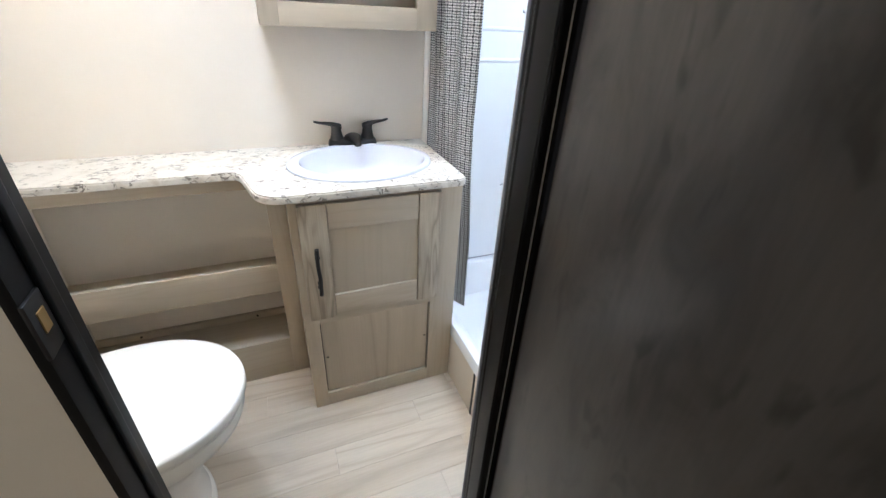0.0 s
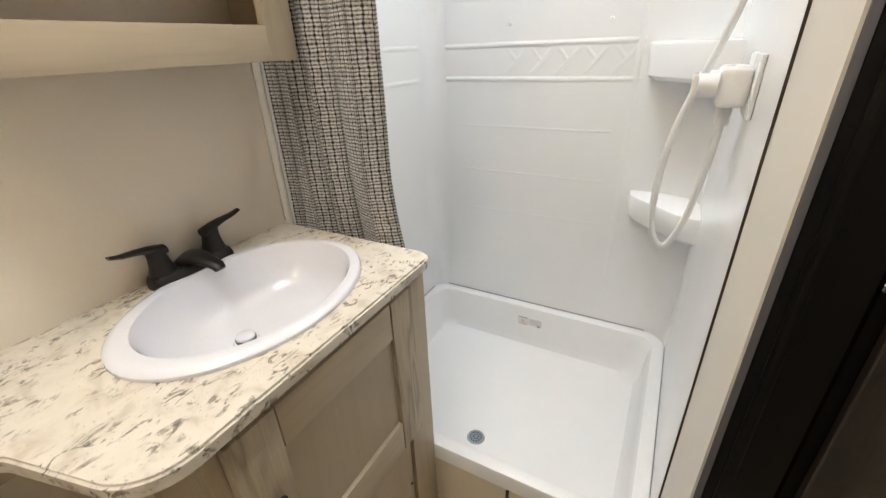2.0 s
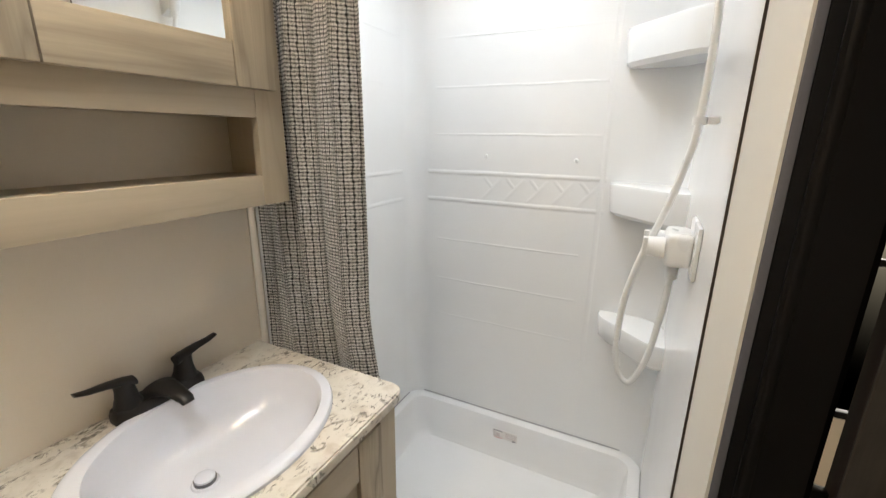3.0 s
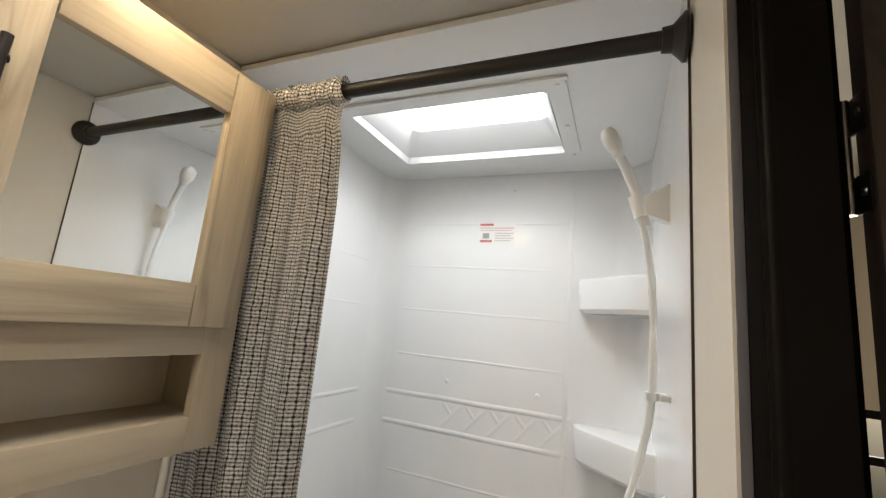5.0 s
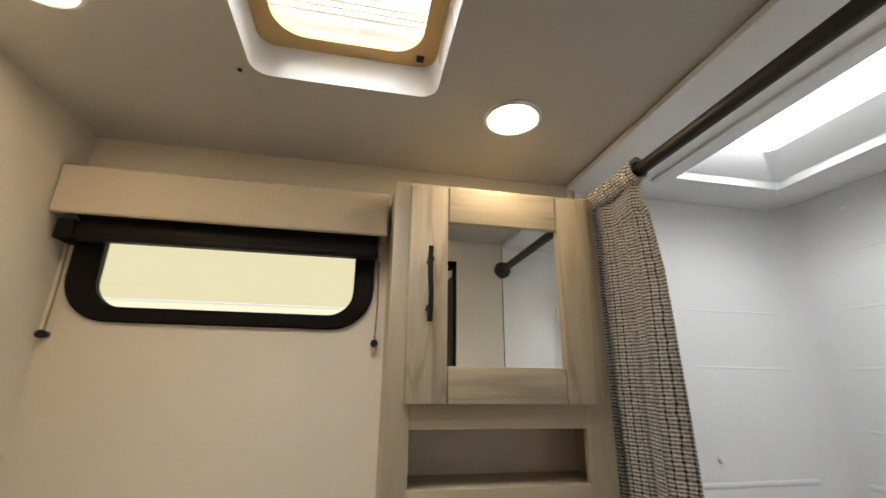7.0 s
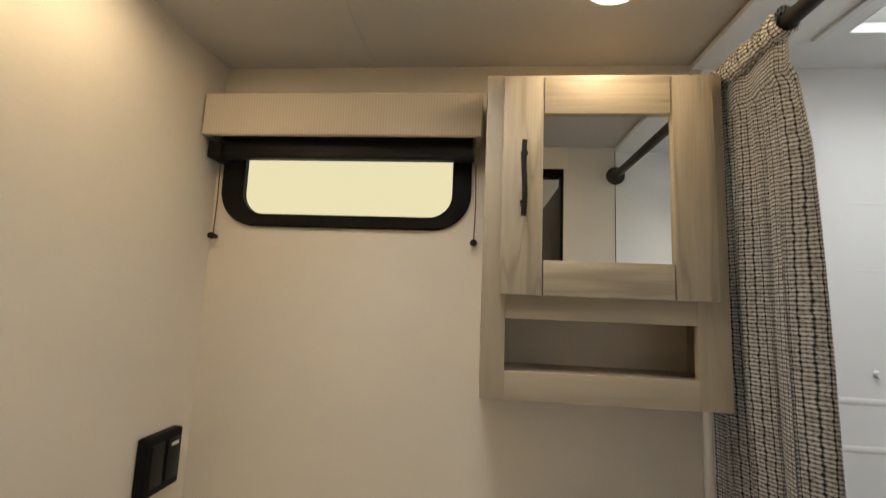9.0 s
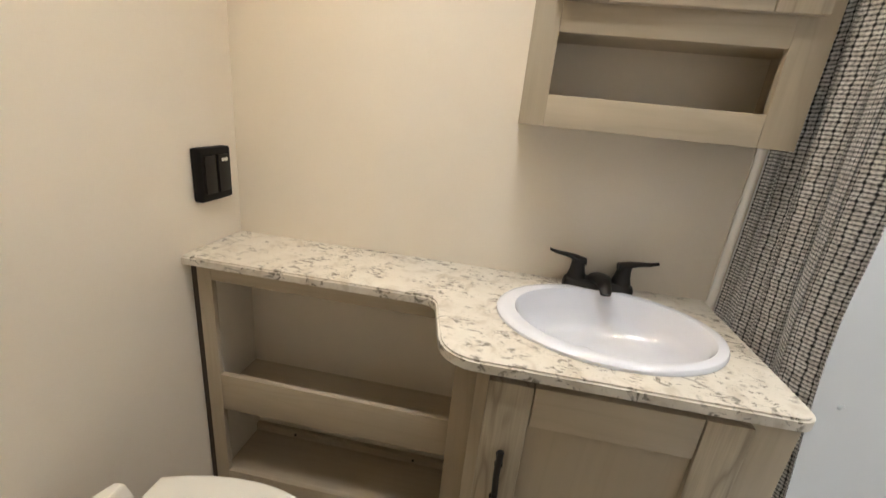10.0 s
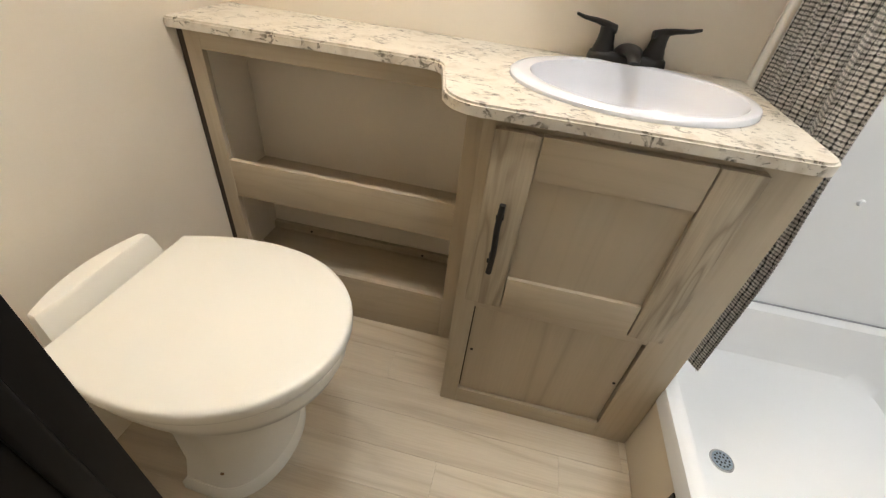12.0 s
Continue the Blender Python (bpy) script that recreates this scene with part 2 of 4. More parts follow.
def tweed():
    """Woven curtain cloth: rows of cream dashes over a black and tan ground. u runs along the cloth, v up it."""
    m, N, L, b = material("tweed_cloth", (0.5, 0.45, 0.4), 0.9)
    uv = N.new("ShaderNodeTexCoord")
    def wave(axis, size, thick, soft):
        """Dark thread lines every so many metres across one axis of the cloth: 1 on a line."""
        sep = N.new("ShaderNodeSeparateXYZ")
        L.new(warp_out, sep.inputs[0])
        d = N.new("ShaderNodeMath")
        d.operation, d.inputs[1].default_value = "PINGPONG", size / 2
        L.new(sep.outputs[axis], d.inputs[0])
        m2 = N.new("ShaderNodeMapRange")
        m2.inputs["From Min"].default_value, m2.inputs["From Max"].default_value = thick - soft, thick + soft
        m2.inputs["To Min"].default_value, m2.inputs["To Max"].default_value = 1.0, 0.0
        L.new(d.outputs[0], m2.inputs["Value"])
        return m2.outputs[0]
    warp = N.new("ShaderNodeVectorMath")
    warp.operation = "MULTIPLY_ADD"
    nz = N.new("ShaderNodeTexNoise")
    nz.inputs["Scale"].default_value = 45.0
    L.new(uv.outputs["UV"], nz.inputs["Vector"])
    L.new(nz.outputs["Color"], warp.inputs[0])
    warp.inputs[1].default_value = (0.005, 0.005, 0)
    L.new(uv.outputs["UV"], warp.inputs[2])
    warp_out = warp.outputs[0]
    seam, half_seam = wave(0, 0.0108, 0.0007, 0.0005), wave(0, 0.0054, 0.0005, 0.0005)
    level, beads = wave(1, 0.0076, 0.0014, 0.0008), wave(1, 0.0152, 0.0028, 0.0012)
    threads = noise_of(N, L, uv.outputs["UV"], 330.0, 2.0)
    patch = noise_of(N, L, uv.outputs["UV"], 75.0, 2.0)
    c = ramp(N, L, patch, ((0.34, (0.63, 0.585, 0.53)), (0.5, (0.82, 0.785, 0.735)), (0.66, (0.90, 0.875, 0.84))))
    c = mix(N, L, ramp(N, L, threads, ((0.36, (0.8, 0.8, 0.8)), (0.45, (0, 0, 0)))), c, (0.30, 0.27, 0.25))
    c = mix(N, L, mix(N, L, 1.0, level, (0.70, 0.70, 0.70), "MULTIPLY"), c, (0.055, 0.06, 0.054))
    c = mix(N, L, mix(N, L, 1.0, half_seam, (0.15, 0.15, 0.15), "MULTIPLY"), c, (0.06, 0.08, 0.075))
    wide, fine_col, fine_row = wave(0, 0.0108, 0.0015, 0.0007), wave(0, 0.0054, 0.0011, 0.0006), wave(1, 0.0076, 0.0017, 0.0008)
    dots = mix(N, L, 1.0, mix(N, L, 1.0, fine_col, fine_row, "MULTIPLY"), (0.62, 0.62, 0.62), "MULTIPLY")
    c = mix(N, L, dots, c, (0.03, 0.027, 0.026))
    c = mix(N, L, mix(N, L, 1.0, wide, beads, "MULTIPLY"), c, (0.02, 0.018, 0.018))
    c = mix(N, L, mix(N, L, 1.0, seam, (0.75, 0.75, 0.75), "MULTIPLY"), c, (0.025, 0.026, 0.025))
    L.new(c, b.inputs["Base Color"])
    bump(N, L, b, c, 0.6, 0.002)
    b.inputs["Sheen Weight"].default_value = 0.2
    return m


tweed_mat = tweed()


def valance_cloth():
    m, N, L, b = material("ribbed_valance_cloth", (0.62, 0.54, 0.43), 0.8)
    v = coords(N, L, (1, 1, 1))
    w = N.new("ShaderNodeTexWave")
    w.inputs["Scale"].default_value = 42.0
    L.new(v, w.inputs["Vector"])
    c = ramp(N, L, w.outputs["Fac"], ((0.2, (0.59, 0.515, 0.415)), (0.8, (0.65, 0.57, 0.465))))
    L.new(c, b.inputs["Base Color"])
    bump(N, L, b, w.outputs["Fac"], 0.08, 0.001)
    return m


valance_mat = valance_cloth()

# ---- building helpers ----


def bm_box(x0, y0, z0, x1, y1, z1, bevel=0.0, seg=2):
    bm = bmesh.new()
    bmesh.ops.create_cube(bm, size=1.0)
    bmesh.ops.scale(bm, vec=(x1 - x0, y1 - y0, z1 - z0), verts=bm.verts)
    bmesh.ops.translate(bm, vec=((x0 + x1) / 2, (y0 + y1) / 2, (z0 + z1) / 2), verts=bm.verts)
    if bevel:
        bmesh.ops.bevel(bm, geom=bm.edges[:], offset=bevel, segments=seg, profile=0.6, affect="EDGES")
    return bm


def bm_cyl(p, q, r0, r1=None, seg=20, cap=True):
    p, q = Vector(p), Vector(q)
    bm = bmesh.new()
    bmesh.ops.create_cone(bm, cap_ends=cap, segments=seg, radius1=r0, radius2=r0 if r1 is None else r1, depth=(q - p).length)
    m = Matrix.Translation((p + q) / 2) @ (q - p).to_track_quat("Z", "Y").to_matrix().to_4x4()
    bmesh.ops.transform(bm, matrix=m, verts=bm.verts)
    return bm


def bm_join(*bms):
    out = bmesh.new()
    for b in bms:
        me = bpy.data.meshes.new("tmp")
        b.to_mesh(me)
        out.from_mesh(me)
        bpy.data.meshes.remove(me)
        b.free()
    return out


def bm_loft(loops, cap0=True, cap1=True):
    """Bridges closed loops of equal length."""
    bm = bmesh.new()
    rows = [[bm.verts.new(p) for p in loop] for loop in loops]
    n = len(rows[0])
    for a, b in zip(rows, rows[1:]):
        for i in range(n):
            bm.faces.new((a[i], a[(i + 1) % n], b[(i + 1) % n], b[i]))
    if cap0:
        bm.faces.new(rows[0][::-1])
    if cap1:
        bm.faces.new(rows[-1])
    bmesh.ops.recalc_face_normals(bm, faces=bm.faces[:])
    return bm


def bm_tube(points, r, seg=10):
    """A round tube along a smooth line through the points."""
    pts = [Vector(p) for p in points]
    fine = []
    for i in range(len(pts) - 1):
        a, b, c, d = pts[max(i - 1, 0)], pts[i], pts[i + 1], pts[min(i + 2, len(pts) - 1)]
        for k in range(8):
            t = k / 8
            fine.append(0.5 * (2 * b + (c - a) * t + (2 * a - 5 * b + 4 * c - d) * t * t + (3 * b - a - 3 * c + d) * t ** 3))
    fine.append(pts[-1])
    loops, up = [], Vector((0.3, 0.2, 0.93))
    for i, p in enumerate(fine):
        tan = (fine[min(i + 1, len(fine) - 1)] - fine[max(i - 1, 0)]).normalized()
        side = tan.cross(up)
        side = side.normalized() if side.length > 1e-4 else Vector((1, 0, 0))
        up = side.cross(tan).normalized()
        loops.append([p + r * (math.cos(a) * side + math.sin(a) * up) for a in (2 * math.pi * k / seg for k in range(seg))])
    return bm_loft(loops)


def rounded(x0, y0, x1, y1, r, n=6):
    """Corner-rounded rectangle, anticlockwise."""
    pts = []
    for cx, cy, a0 in ((x1 - r, y1 - r, 0), (x0 + r, y1 - r, 90), (x0 + r, y0 + r, 180), (x1 - r, y0 + r, 270)):
        for k in range(n + 1):
            a = radians(a0 + 90 * k / n)
            pts.append((cx + r * math.cos(a), cy + r * math.sin(a)))
    return pts


def bm_plate(outer, holes, z0, z1):
    """A flat plate with an outline and holes, from z0 to z1."""
    bm = bmesh.new()
    edges = []
    for loop in (outer, *holes):
        vs = [bm.verts.new((x, y, z1)) for x, y in loop]
        edges += [bm.edges.new((vs[i], vs[(i + 1) % len(vs)])) for i in range(len(vs))]
    bmesh.ops.triangle_fill(bm, edges=edges, use_beauty=True, use_dissolve=False)
    res = bmesh.ops.extrude_face_region(bm, geom=bm.faces[:])
    bmesh.ops.translate(bm, vec=(0, 0, z0 - z1), verts=[v for v in res["geom"] if isinstance(v, bmesh.types.BMVert)])
    bmesh.ops.recalc_face_normals(bm, faces=bm.faces[:])
    return bm


def turned(bm, m):
    bmesh.ops.transform(bm, matrix=m, verts=bm.verts)
    return bm


def mesh_object(name, bm, mat, smooth=False):
    me = bpy.data.meshes.new(name)
    bm.to_mesh(me)
    bm.free()
    me.materials.append(mat)
    if smooth:
        me.shade_smooth()
        me.set_sharp_from_angle(angle=radians(38))
    return new(name, me)


def part(name, bm, mat, parent, label="", smooth=True):
    ob = mesh_object(name, bm, mat, smooth)
    ob.parent = parent
    if parent.type == "EMPTY":
        ob.matrix_parent_inverse = Matrix.Translation(parent.location).inverted()
    if label:
        ob["label"] = label
    return ob


def thing(name, at, label, category, group=""):
    ob = new(name)
    ob.location, ob.empty_display_size = at, 0.05
    return tagged(ob, label, category, group)


def structure(name, bm, mat, label="", smooth=False):
    return tagged(mesh_object(name, bm, mat, smooth), label, "", "", "structure")


# ---- the shell ----
XL, YB, YD, YO, ZC = -0.672, 1.504, 0.55, 0.47, 2.04
ZF = -0.024                            # floor
DX0, DX1, DZ = -0.211, 0.395, 1.93      # the doorway
XS = 0.60                              # where the shower begins
XF, YS = 1.365, 1.494                  # far and back faces of the shower

floor = structure("floor", bm_box(-1.5, -1.9, ZF - 0.06, 1.7, YB + 0.06, ZF - 0.006), gap_dark, "floor below the planks")

# back wall with the window opening
WX0, WX1, WZ0, WZ1 = -0.62, 0.01, 1.595, 1.87
hole = [(x, z) for x, z in rounded(WX0, WZ0, WX1, WZ1, 0.075, 8)]
back = bm_plate([(XL - 0.06, ZF), (1.45, ZF), (1.45, ZC + 0.1), (XL - 0.06, ZC + 0.1)], [hole], 0, 0.05)
turned(back, Matrix(((1, 0, 0, 0), (0, 0, 1, YB), (0, 1, 0, 0), (0, 0, 0, 1))))
bmesh.ops.recalc_face_normals(back, faces=back.faces[:])
structure("wall_north", back, wall_mat, "beige papered outer wall with a window")
structure("wall_west", bm_box(XL - 0.05, YD - 0.02, ZF, XL, YB, ZC), wall_mat, "beige papered side wall")
structure("wall_east", bm_box(XF + 0.012, YD, ZF, XF + 0.06, YB, ZC), wall_mat, "wall behind the shower")
door_wall = bm_join(bm_box(XL - 0.05, YO, ZF, DX0 - 0.014, YD, ZC), bm_box(DX1 + 0.018, YO, ZF, XF + 0.06, YD - 0.004, ZC),
                    bm_box(DX0 - 0.014, YO, DZ + 0.018, DX1 + 0.018, YD, ZC))
structure("wall_south", door_wall, wall_mat, "beige papered wall with the doorway")

# ceiling with the openings of vent and skylight
VX0, VX1, VY0, VY1 = -0.232, 0.138, 0.80, 1.168
SX0, SX1, SY0, SY1 = 0.845, 1.195, 0.80, 1.345
ceil = bm_plate([(-1.5, -1.9), (1.7, -1.9), (1.7, YB + 0.06), (-1.5, YB + 0.06)],
                [rounded(VX0, VY0, VX1, VY1, 0.03), rounded(SX0 - 0.03, SY0 - 0.03, SX1 + 0.03, SY1 + 0.03, 0.03)], ZC, ZC + 0.05)
structure("ceiling", ceil, ceil_mat, "greige panelled ceiling")
structure("trim_1", bm_box(-0.247, YD, ZC - 0.0025, -0.241, YB, ZC - 0.0002), ceil_mat, "flat seam strip of the ceiling")

# the next room
structure("wall_outer_west", bm_box(-1.5, -1.9, ZF, -1.45, YO, ZC), wall_mat)
structure("wall_outer_south", bm_box(-1.45, -1.9, ZF, 1.65, -1.85, ZC), wall_mat)
structure("wall_outer_east", bm_join(bm_box(1.6, -1.85, ZF, 1.65, -0.65, ZC), bm_box(1.6, 0.05, ZF, 1.65, YO, ZC),
          bm_box(1.6, -0.65, ZF, 1.65, 0.05, 0.44), bm_box(1.6, -0.65, 1.34, 1.65, 0.05, ZC)), wall_mat, "wall of the next room with a window")
structure("wall_outer_north", bm_join(bm_box(-1.5, YO, ZF, XL - 0.05, YO + 0.05, ZC), bm_box(XF + 0.06, YO, ZF, 1.65, YO + 0.05, ZC)), wall_mat)



def next_room_window():
    t = thing("window_2", (1.62, -0.3, 0.44), "window of the next room with a black sliding frame", "window")
    for y0, y1, z0, z1 in ((-0.65, -0.625, 0.44, 1.34), (0.025, 0.05, 0.44, 1.34), (-0.625, 0.025, 0.44, 0.465), (-0.625, 0.025, 1.315, 1.34)):
        part("window_frame", bm_box(1.604, y0, z0, 1.628, y1, z1, 0.003), black_frame, t)
    for z in (0.985, 1.20):
        part("rail", bm_box(1.606, -0.625, z - 0.012, 1.626, 0.025, z + 0.012, 0.003), black_frame, t)
    tagged(t, kind="structure")


next_room_window()

# glowing backdrop in place of a sunlit wall seen through the window
far = structure("backdrop", bm_box(-4, 3.4, 0.0, 4, 3.45, 4.5), outside_glow, "pale yellow surface outside, its sunlight put in as glow")
structure("backdrop", bm_box(-4, 3.385, 0.0, 4, 3.395, 1.915), outside_pale, "paler glowing strip below it")
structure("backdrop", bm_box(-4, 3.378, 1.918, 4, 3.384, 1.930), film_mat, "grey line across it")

# caulk line and cream post where the shower begins
structure("trim_2", bm_box(XS - 0.003, YB - 0.005, 0.83, XS + 0.003, YB, ZC - 0.02, 0.001), trim_mat, "cream corner strip")
structure("trim_3", bm_box(XS - 0.0035, YD - 0.004, 0.19, XS - 0.002, YD + 0.0025, ZC - 0.004), gap_dark, "brown joint beside the shower wall")

structure("trim_4", bm_box(DX1 + 0.001, YD - 0.004, ZF, XS - 0.004, YD - 0.001, ZC - 0.001), post_mat, "cream post between doorway and shower")

# ---- doorway ----


def door_frame():
    t = thing("door_frame", ((DX0 + DX1) / 2, (YD + YO) / 2, ZF), "black moulded door frame with a strike plate", "door frame")
    j = part("jamb", bm_box(DX0 - 0.014, YO - 0.012, ZF, DX0, YD + 0.006, DZ + 0.018, 0.004), black_frame, t)
    part("stop", bm_box(DX0, YO + 0.028, ZF + 0.003, DX0 + 0.007, YO + 0.052, DZ - 0.002, 0.005, 3), black_frame, j)
    j = part("jamb", bm_box(DX1, YO - 0.0002, ZF, DX1 + 0.018, 0.5378, DZ + 0.018, 0.003), black_frame, t)
    part("liner", bm_box(DX1 - 0.004, YO + 0.001, ZF + 0.003, DX1 - 0.0002, 0.526, DZ - 0.002, 0.001), liner_mat, j, "dark brown reveal liner")
    part("bead", bm_cyl((DX1 + 0.003, 0.5175, ZF + 0.003), (DX1 + 0.003, 0.5175, DZ - 0.002), 0.0085, seg=18), liner_mat, j, "rounded dark stop bead")
    part("edge_strip", bm_box(DX1 - 0.0004, 0.538, ZF, DX1 + 0.0178, YD - 0.0042, DZ + 0.018, 0.0008), edge_mat, j, "blue-grey edge strip")
    part("casing", bm_box(DX1 + 0.0185, 0.458, ZF, DX1 + 0.085, YO - 0.0005, DZ + 0.03, 0.001), matt_black, j)
    h = part("head", bm_box(DX0, YO - 0.012, DZ, DX1, YD + 0.006, DZ + 0.018, 0.003), black_frame, t)
    part("stop", bm_box(DX0 + 0.013, YO + 0.028, DZ - 0.012, DX1 - 0.013, YO + 0.052, DZ - 0.0005, 0.004), black_frame, h)
    s = part("strike_plate", bm_box(DX0 - 0.002, YO - 0.014, 0.915, DX0 + 0.004, YO + 0.026, 0.99, 0.003), black_fit, t, "black rounded strike plate")
    part("latch_hole", bm_box(DX0 + 0.003, YO - 0.002, 0.945, DX0 + 0.0055, YO + 0.014, 0.972), brass, s, "bright latch hole")


door_frame()


def door_leaf():
    t = thing("door_1", (0.43, 0.15, ZF), "dark espresso wood-grain door, open outwards", "door")
    x0, x1, y0, y1 = 0.409, 0.437, -0.150, 0.439
    part("panel", bm_box(x0, y0, 0.0, x1, y1, DZ - 0.006, 0.002), espresso, t)
    part("edge_band", bm_box(x0 + 0.0015, y1, 0.0, x1 - 0.0015, y1 + 0.0015, DZ - 0.006, 0.0005), edge_brown, t, "brown edge band")
    # thin strip whose lighter colour stands for light caught on the corner
    part("corner_highlight", bm_box(x0 - 0.0008, y1 - 0.0012, 0.0, x0 + 0.0012, y1 + 0.0012, DZ - 0.006, 0.0005), edge_highlight, t, "lighter strip painted in as the corner's highlight")
    # added strip keeps the hinge gap dark below 0.99 m
    part("slit_blocker", bm_box(x0 + 0.012, y1 + 0.0018, 0.0, x1 - 0.004, 0.4575, 0.99, 0.001), black_frame, t, "added black strip that blocks light in the lower hinge gap")
    for z in (0.28, 1.655):
        h = part("hinge", bm_cyl((x1 + 0.001, y1 + 0.008, z - 0.056), (x1 + 0.001, y1 + 0.008, z + 0.056), 0.0042, seg=14), steel, t, "steel hinge")
        for dz in (-0.038, 0.038):
            part("leaf", bm_box(x0 + 0.004, y1 + 0.0016, z + dz - 0.018, x1 + 0.001, y1 + 0.004, z + dz + 0.018, 0.001), black_fit, h, "black hinge leaf")
            part("screw", bm_cyl((x0 + 0.013, y1 + 0.004, z + dz), (x0 + 0.013, y1 + 0.0055, z + dz), 0.004, 0.003, 10), steel, h)
    tagged(t, kind="structure")


door_leaf()

# ---- window, valance, shade ----


def window():
    t = thing("window_1", ((WX0 + WX1) / 2, YB, WZ0), "small window with a black rounded frame", "window")
    z0, z1 = WZ0 - 0.012, WZ1 + 0.02
    to_wall = Matrix(((1, 0, 0, 0), (0, 0, 1, YB - 0.012), (0, 1, 0, 0), (0, 0, 0, 1)))
    fr = bm_plate(rounded(-0.648, z0, 0.038, z1, 0.10, 10), [rounded(-0.585, z0 + 0.034, -0.012, z1 - 0.04, 0.06, 10)], 0, 0.0245)
    turned(fr, to_wall)
    bmesh.ops.recalc_face_normals(fr, faces=fr.faces[:])
    bmesh.ops.bevel(fr, geom=[e for e in fr.edges if e.calc_face_angle(0) > 1.0], offset=0.004, segments=2, affect="EDGES")
    part("window_frame", fr, black_frame, t)
    pane = part("pane", bm_box(-0.59, YB + 0.006, z0 + 0.03, -0.006, YB + 0.010, z1 - 0.03), glass_mat, t)
    pane.visible_shadow = False
    tagged(t, kind="structure")


window()


def valance():
    t = thing("window_valance", (-0.30, 1.46, 1.81), "box valance covered in beige ribbed cloth above the window", "valance")
    part("front", bm_box(-0.668, 1.418, 1.808, 0.062, 1.432, 1.922, 0.006, 3), valance_mat, t)
    part("top", bm_box(-0.664, 1.432, 1.905, 0.058, YB, 1.920, 0.003), valance_mat, t)
    part("end", bm_box(0.046, 1.432, 1.810, 0.060, YB, 1.905, 0.003), valance_mat, t)
    part("end", bm_box(-0.666, 1.432, 1.810, -0.652, YB, 1.905, 0.003), valance_mat, t)


valance()


def roller_shade():
    t = thing("roller_shade", (-0.29, 1.46, 1.76), "black night shade drawn up under the valance with two cords", "shade")
    part("roll", bm_cyl((-0.63, 1.462, 1.835), (0.03, 1.462, 1.835), 0.027, seg=24), black_frame, t)
    part("cloth", bm_box(-0.625, 1.452, 1.765, 0.040, 1.462, 1.84), black_frame, t)
    part("hem_bar", bm_box(-0.628, 1.446, 1.756, 0.044, 1.470, 1.772, 0.004), black_frame, t)
    for x in (-0.655, 0.048):
        part("bracket", bm_box(x - 0.006, 1.44, 1.755, x + 0.03 * (1 if x < 0 else -0.2), 1.502, 1.80, 0.003), black_frame, t)
        c = part("cord", bm_tube([(x, 1.489, 1.76), (x + 0.002, 1.490, 1.65), (x, 1.490, 1.56)], 0.0017, 6), cord_mat, t)
        part("cord_peg", bm_join(bm_cyl((x, YB, 1.552), (x, 1.486, 1.552), 0.006, 0.008, 12), bm_cyl((x, 1.486, 1.552), (x, 1.478, 1.552), 0.0095, 0.008, 14)), black_fit, c, "black cord peg")


roller_shade()

# ---- ceiling fittings ----


def ceiling_light(x, y):
    t = thing("ceiling_light", (x, y, ZC), "round recessed LED light glowing warm white, white rim", "ceiling light", "ceiling lights")
    prof = [(0.066, 0.0), (0.066, -0.004), (0.060, -0.008), (0.055, -0.006)]
    loops = [[(x + r * math.cos(a), y + r * math.sin(a), ZC + z) for a in (2 * math.pi * k / 40 for k in range(40))] for r, z in prof]
    part("rim", bm_loft(loops, True, False), white_fit, t)
    part("lens", bm_cyl((x, y, ZC - 0.0062), (x, y, ZC - 0.004), 0.0553, seg=40), led_glow, t, "glowing lens")


ceiling_light(0.318, 1.205)
ceiling_light(-0.50, 1.01)


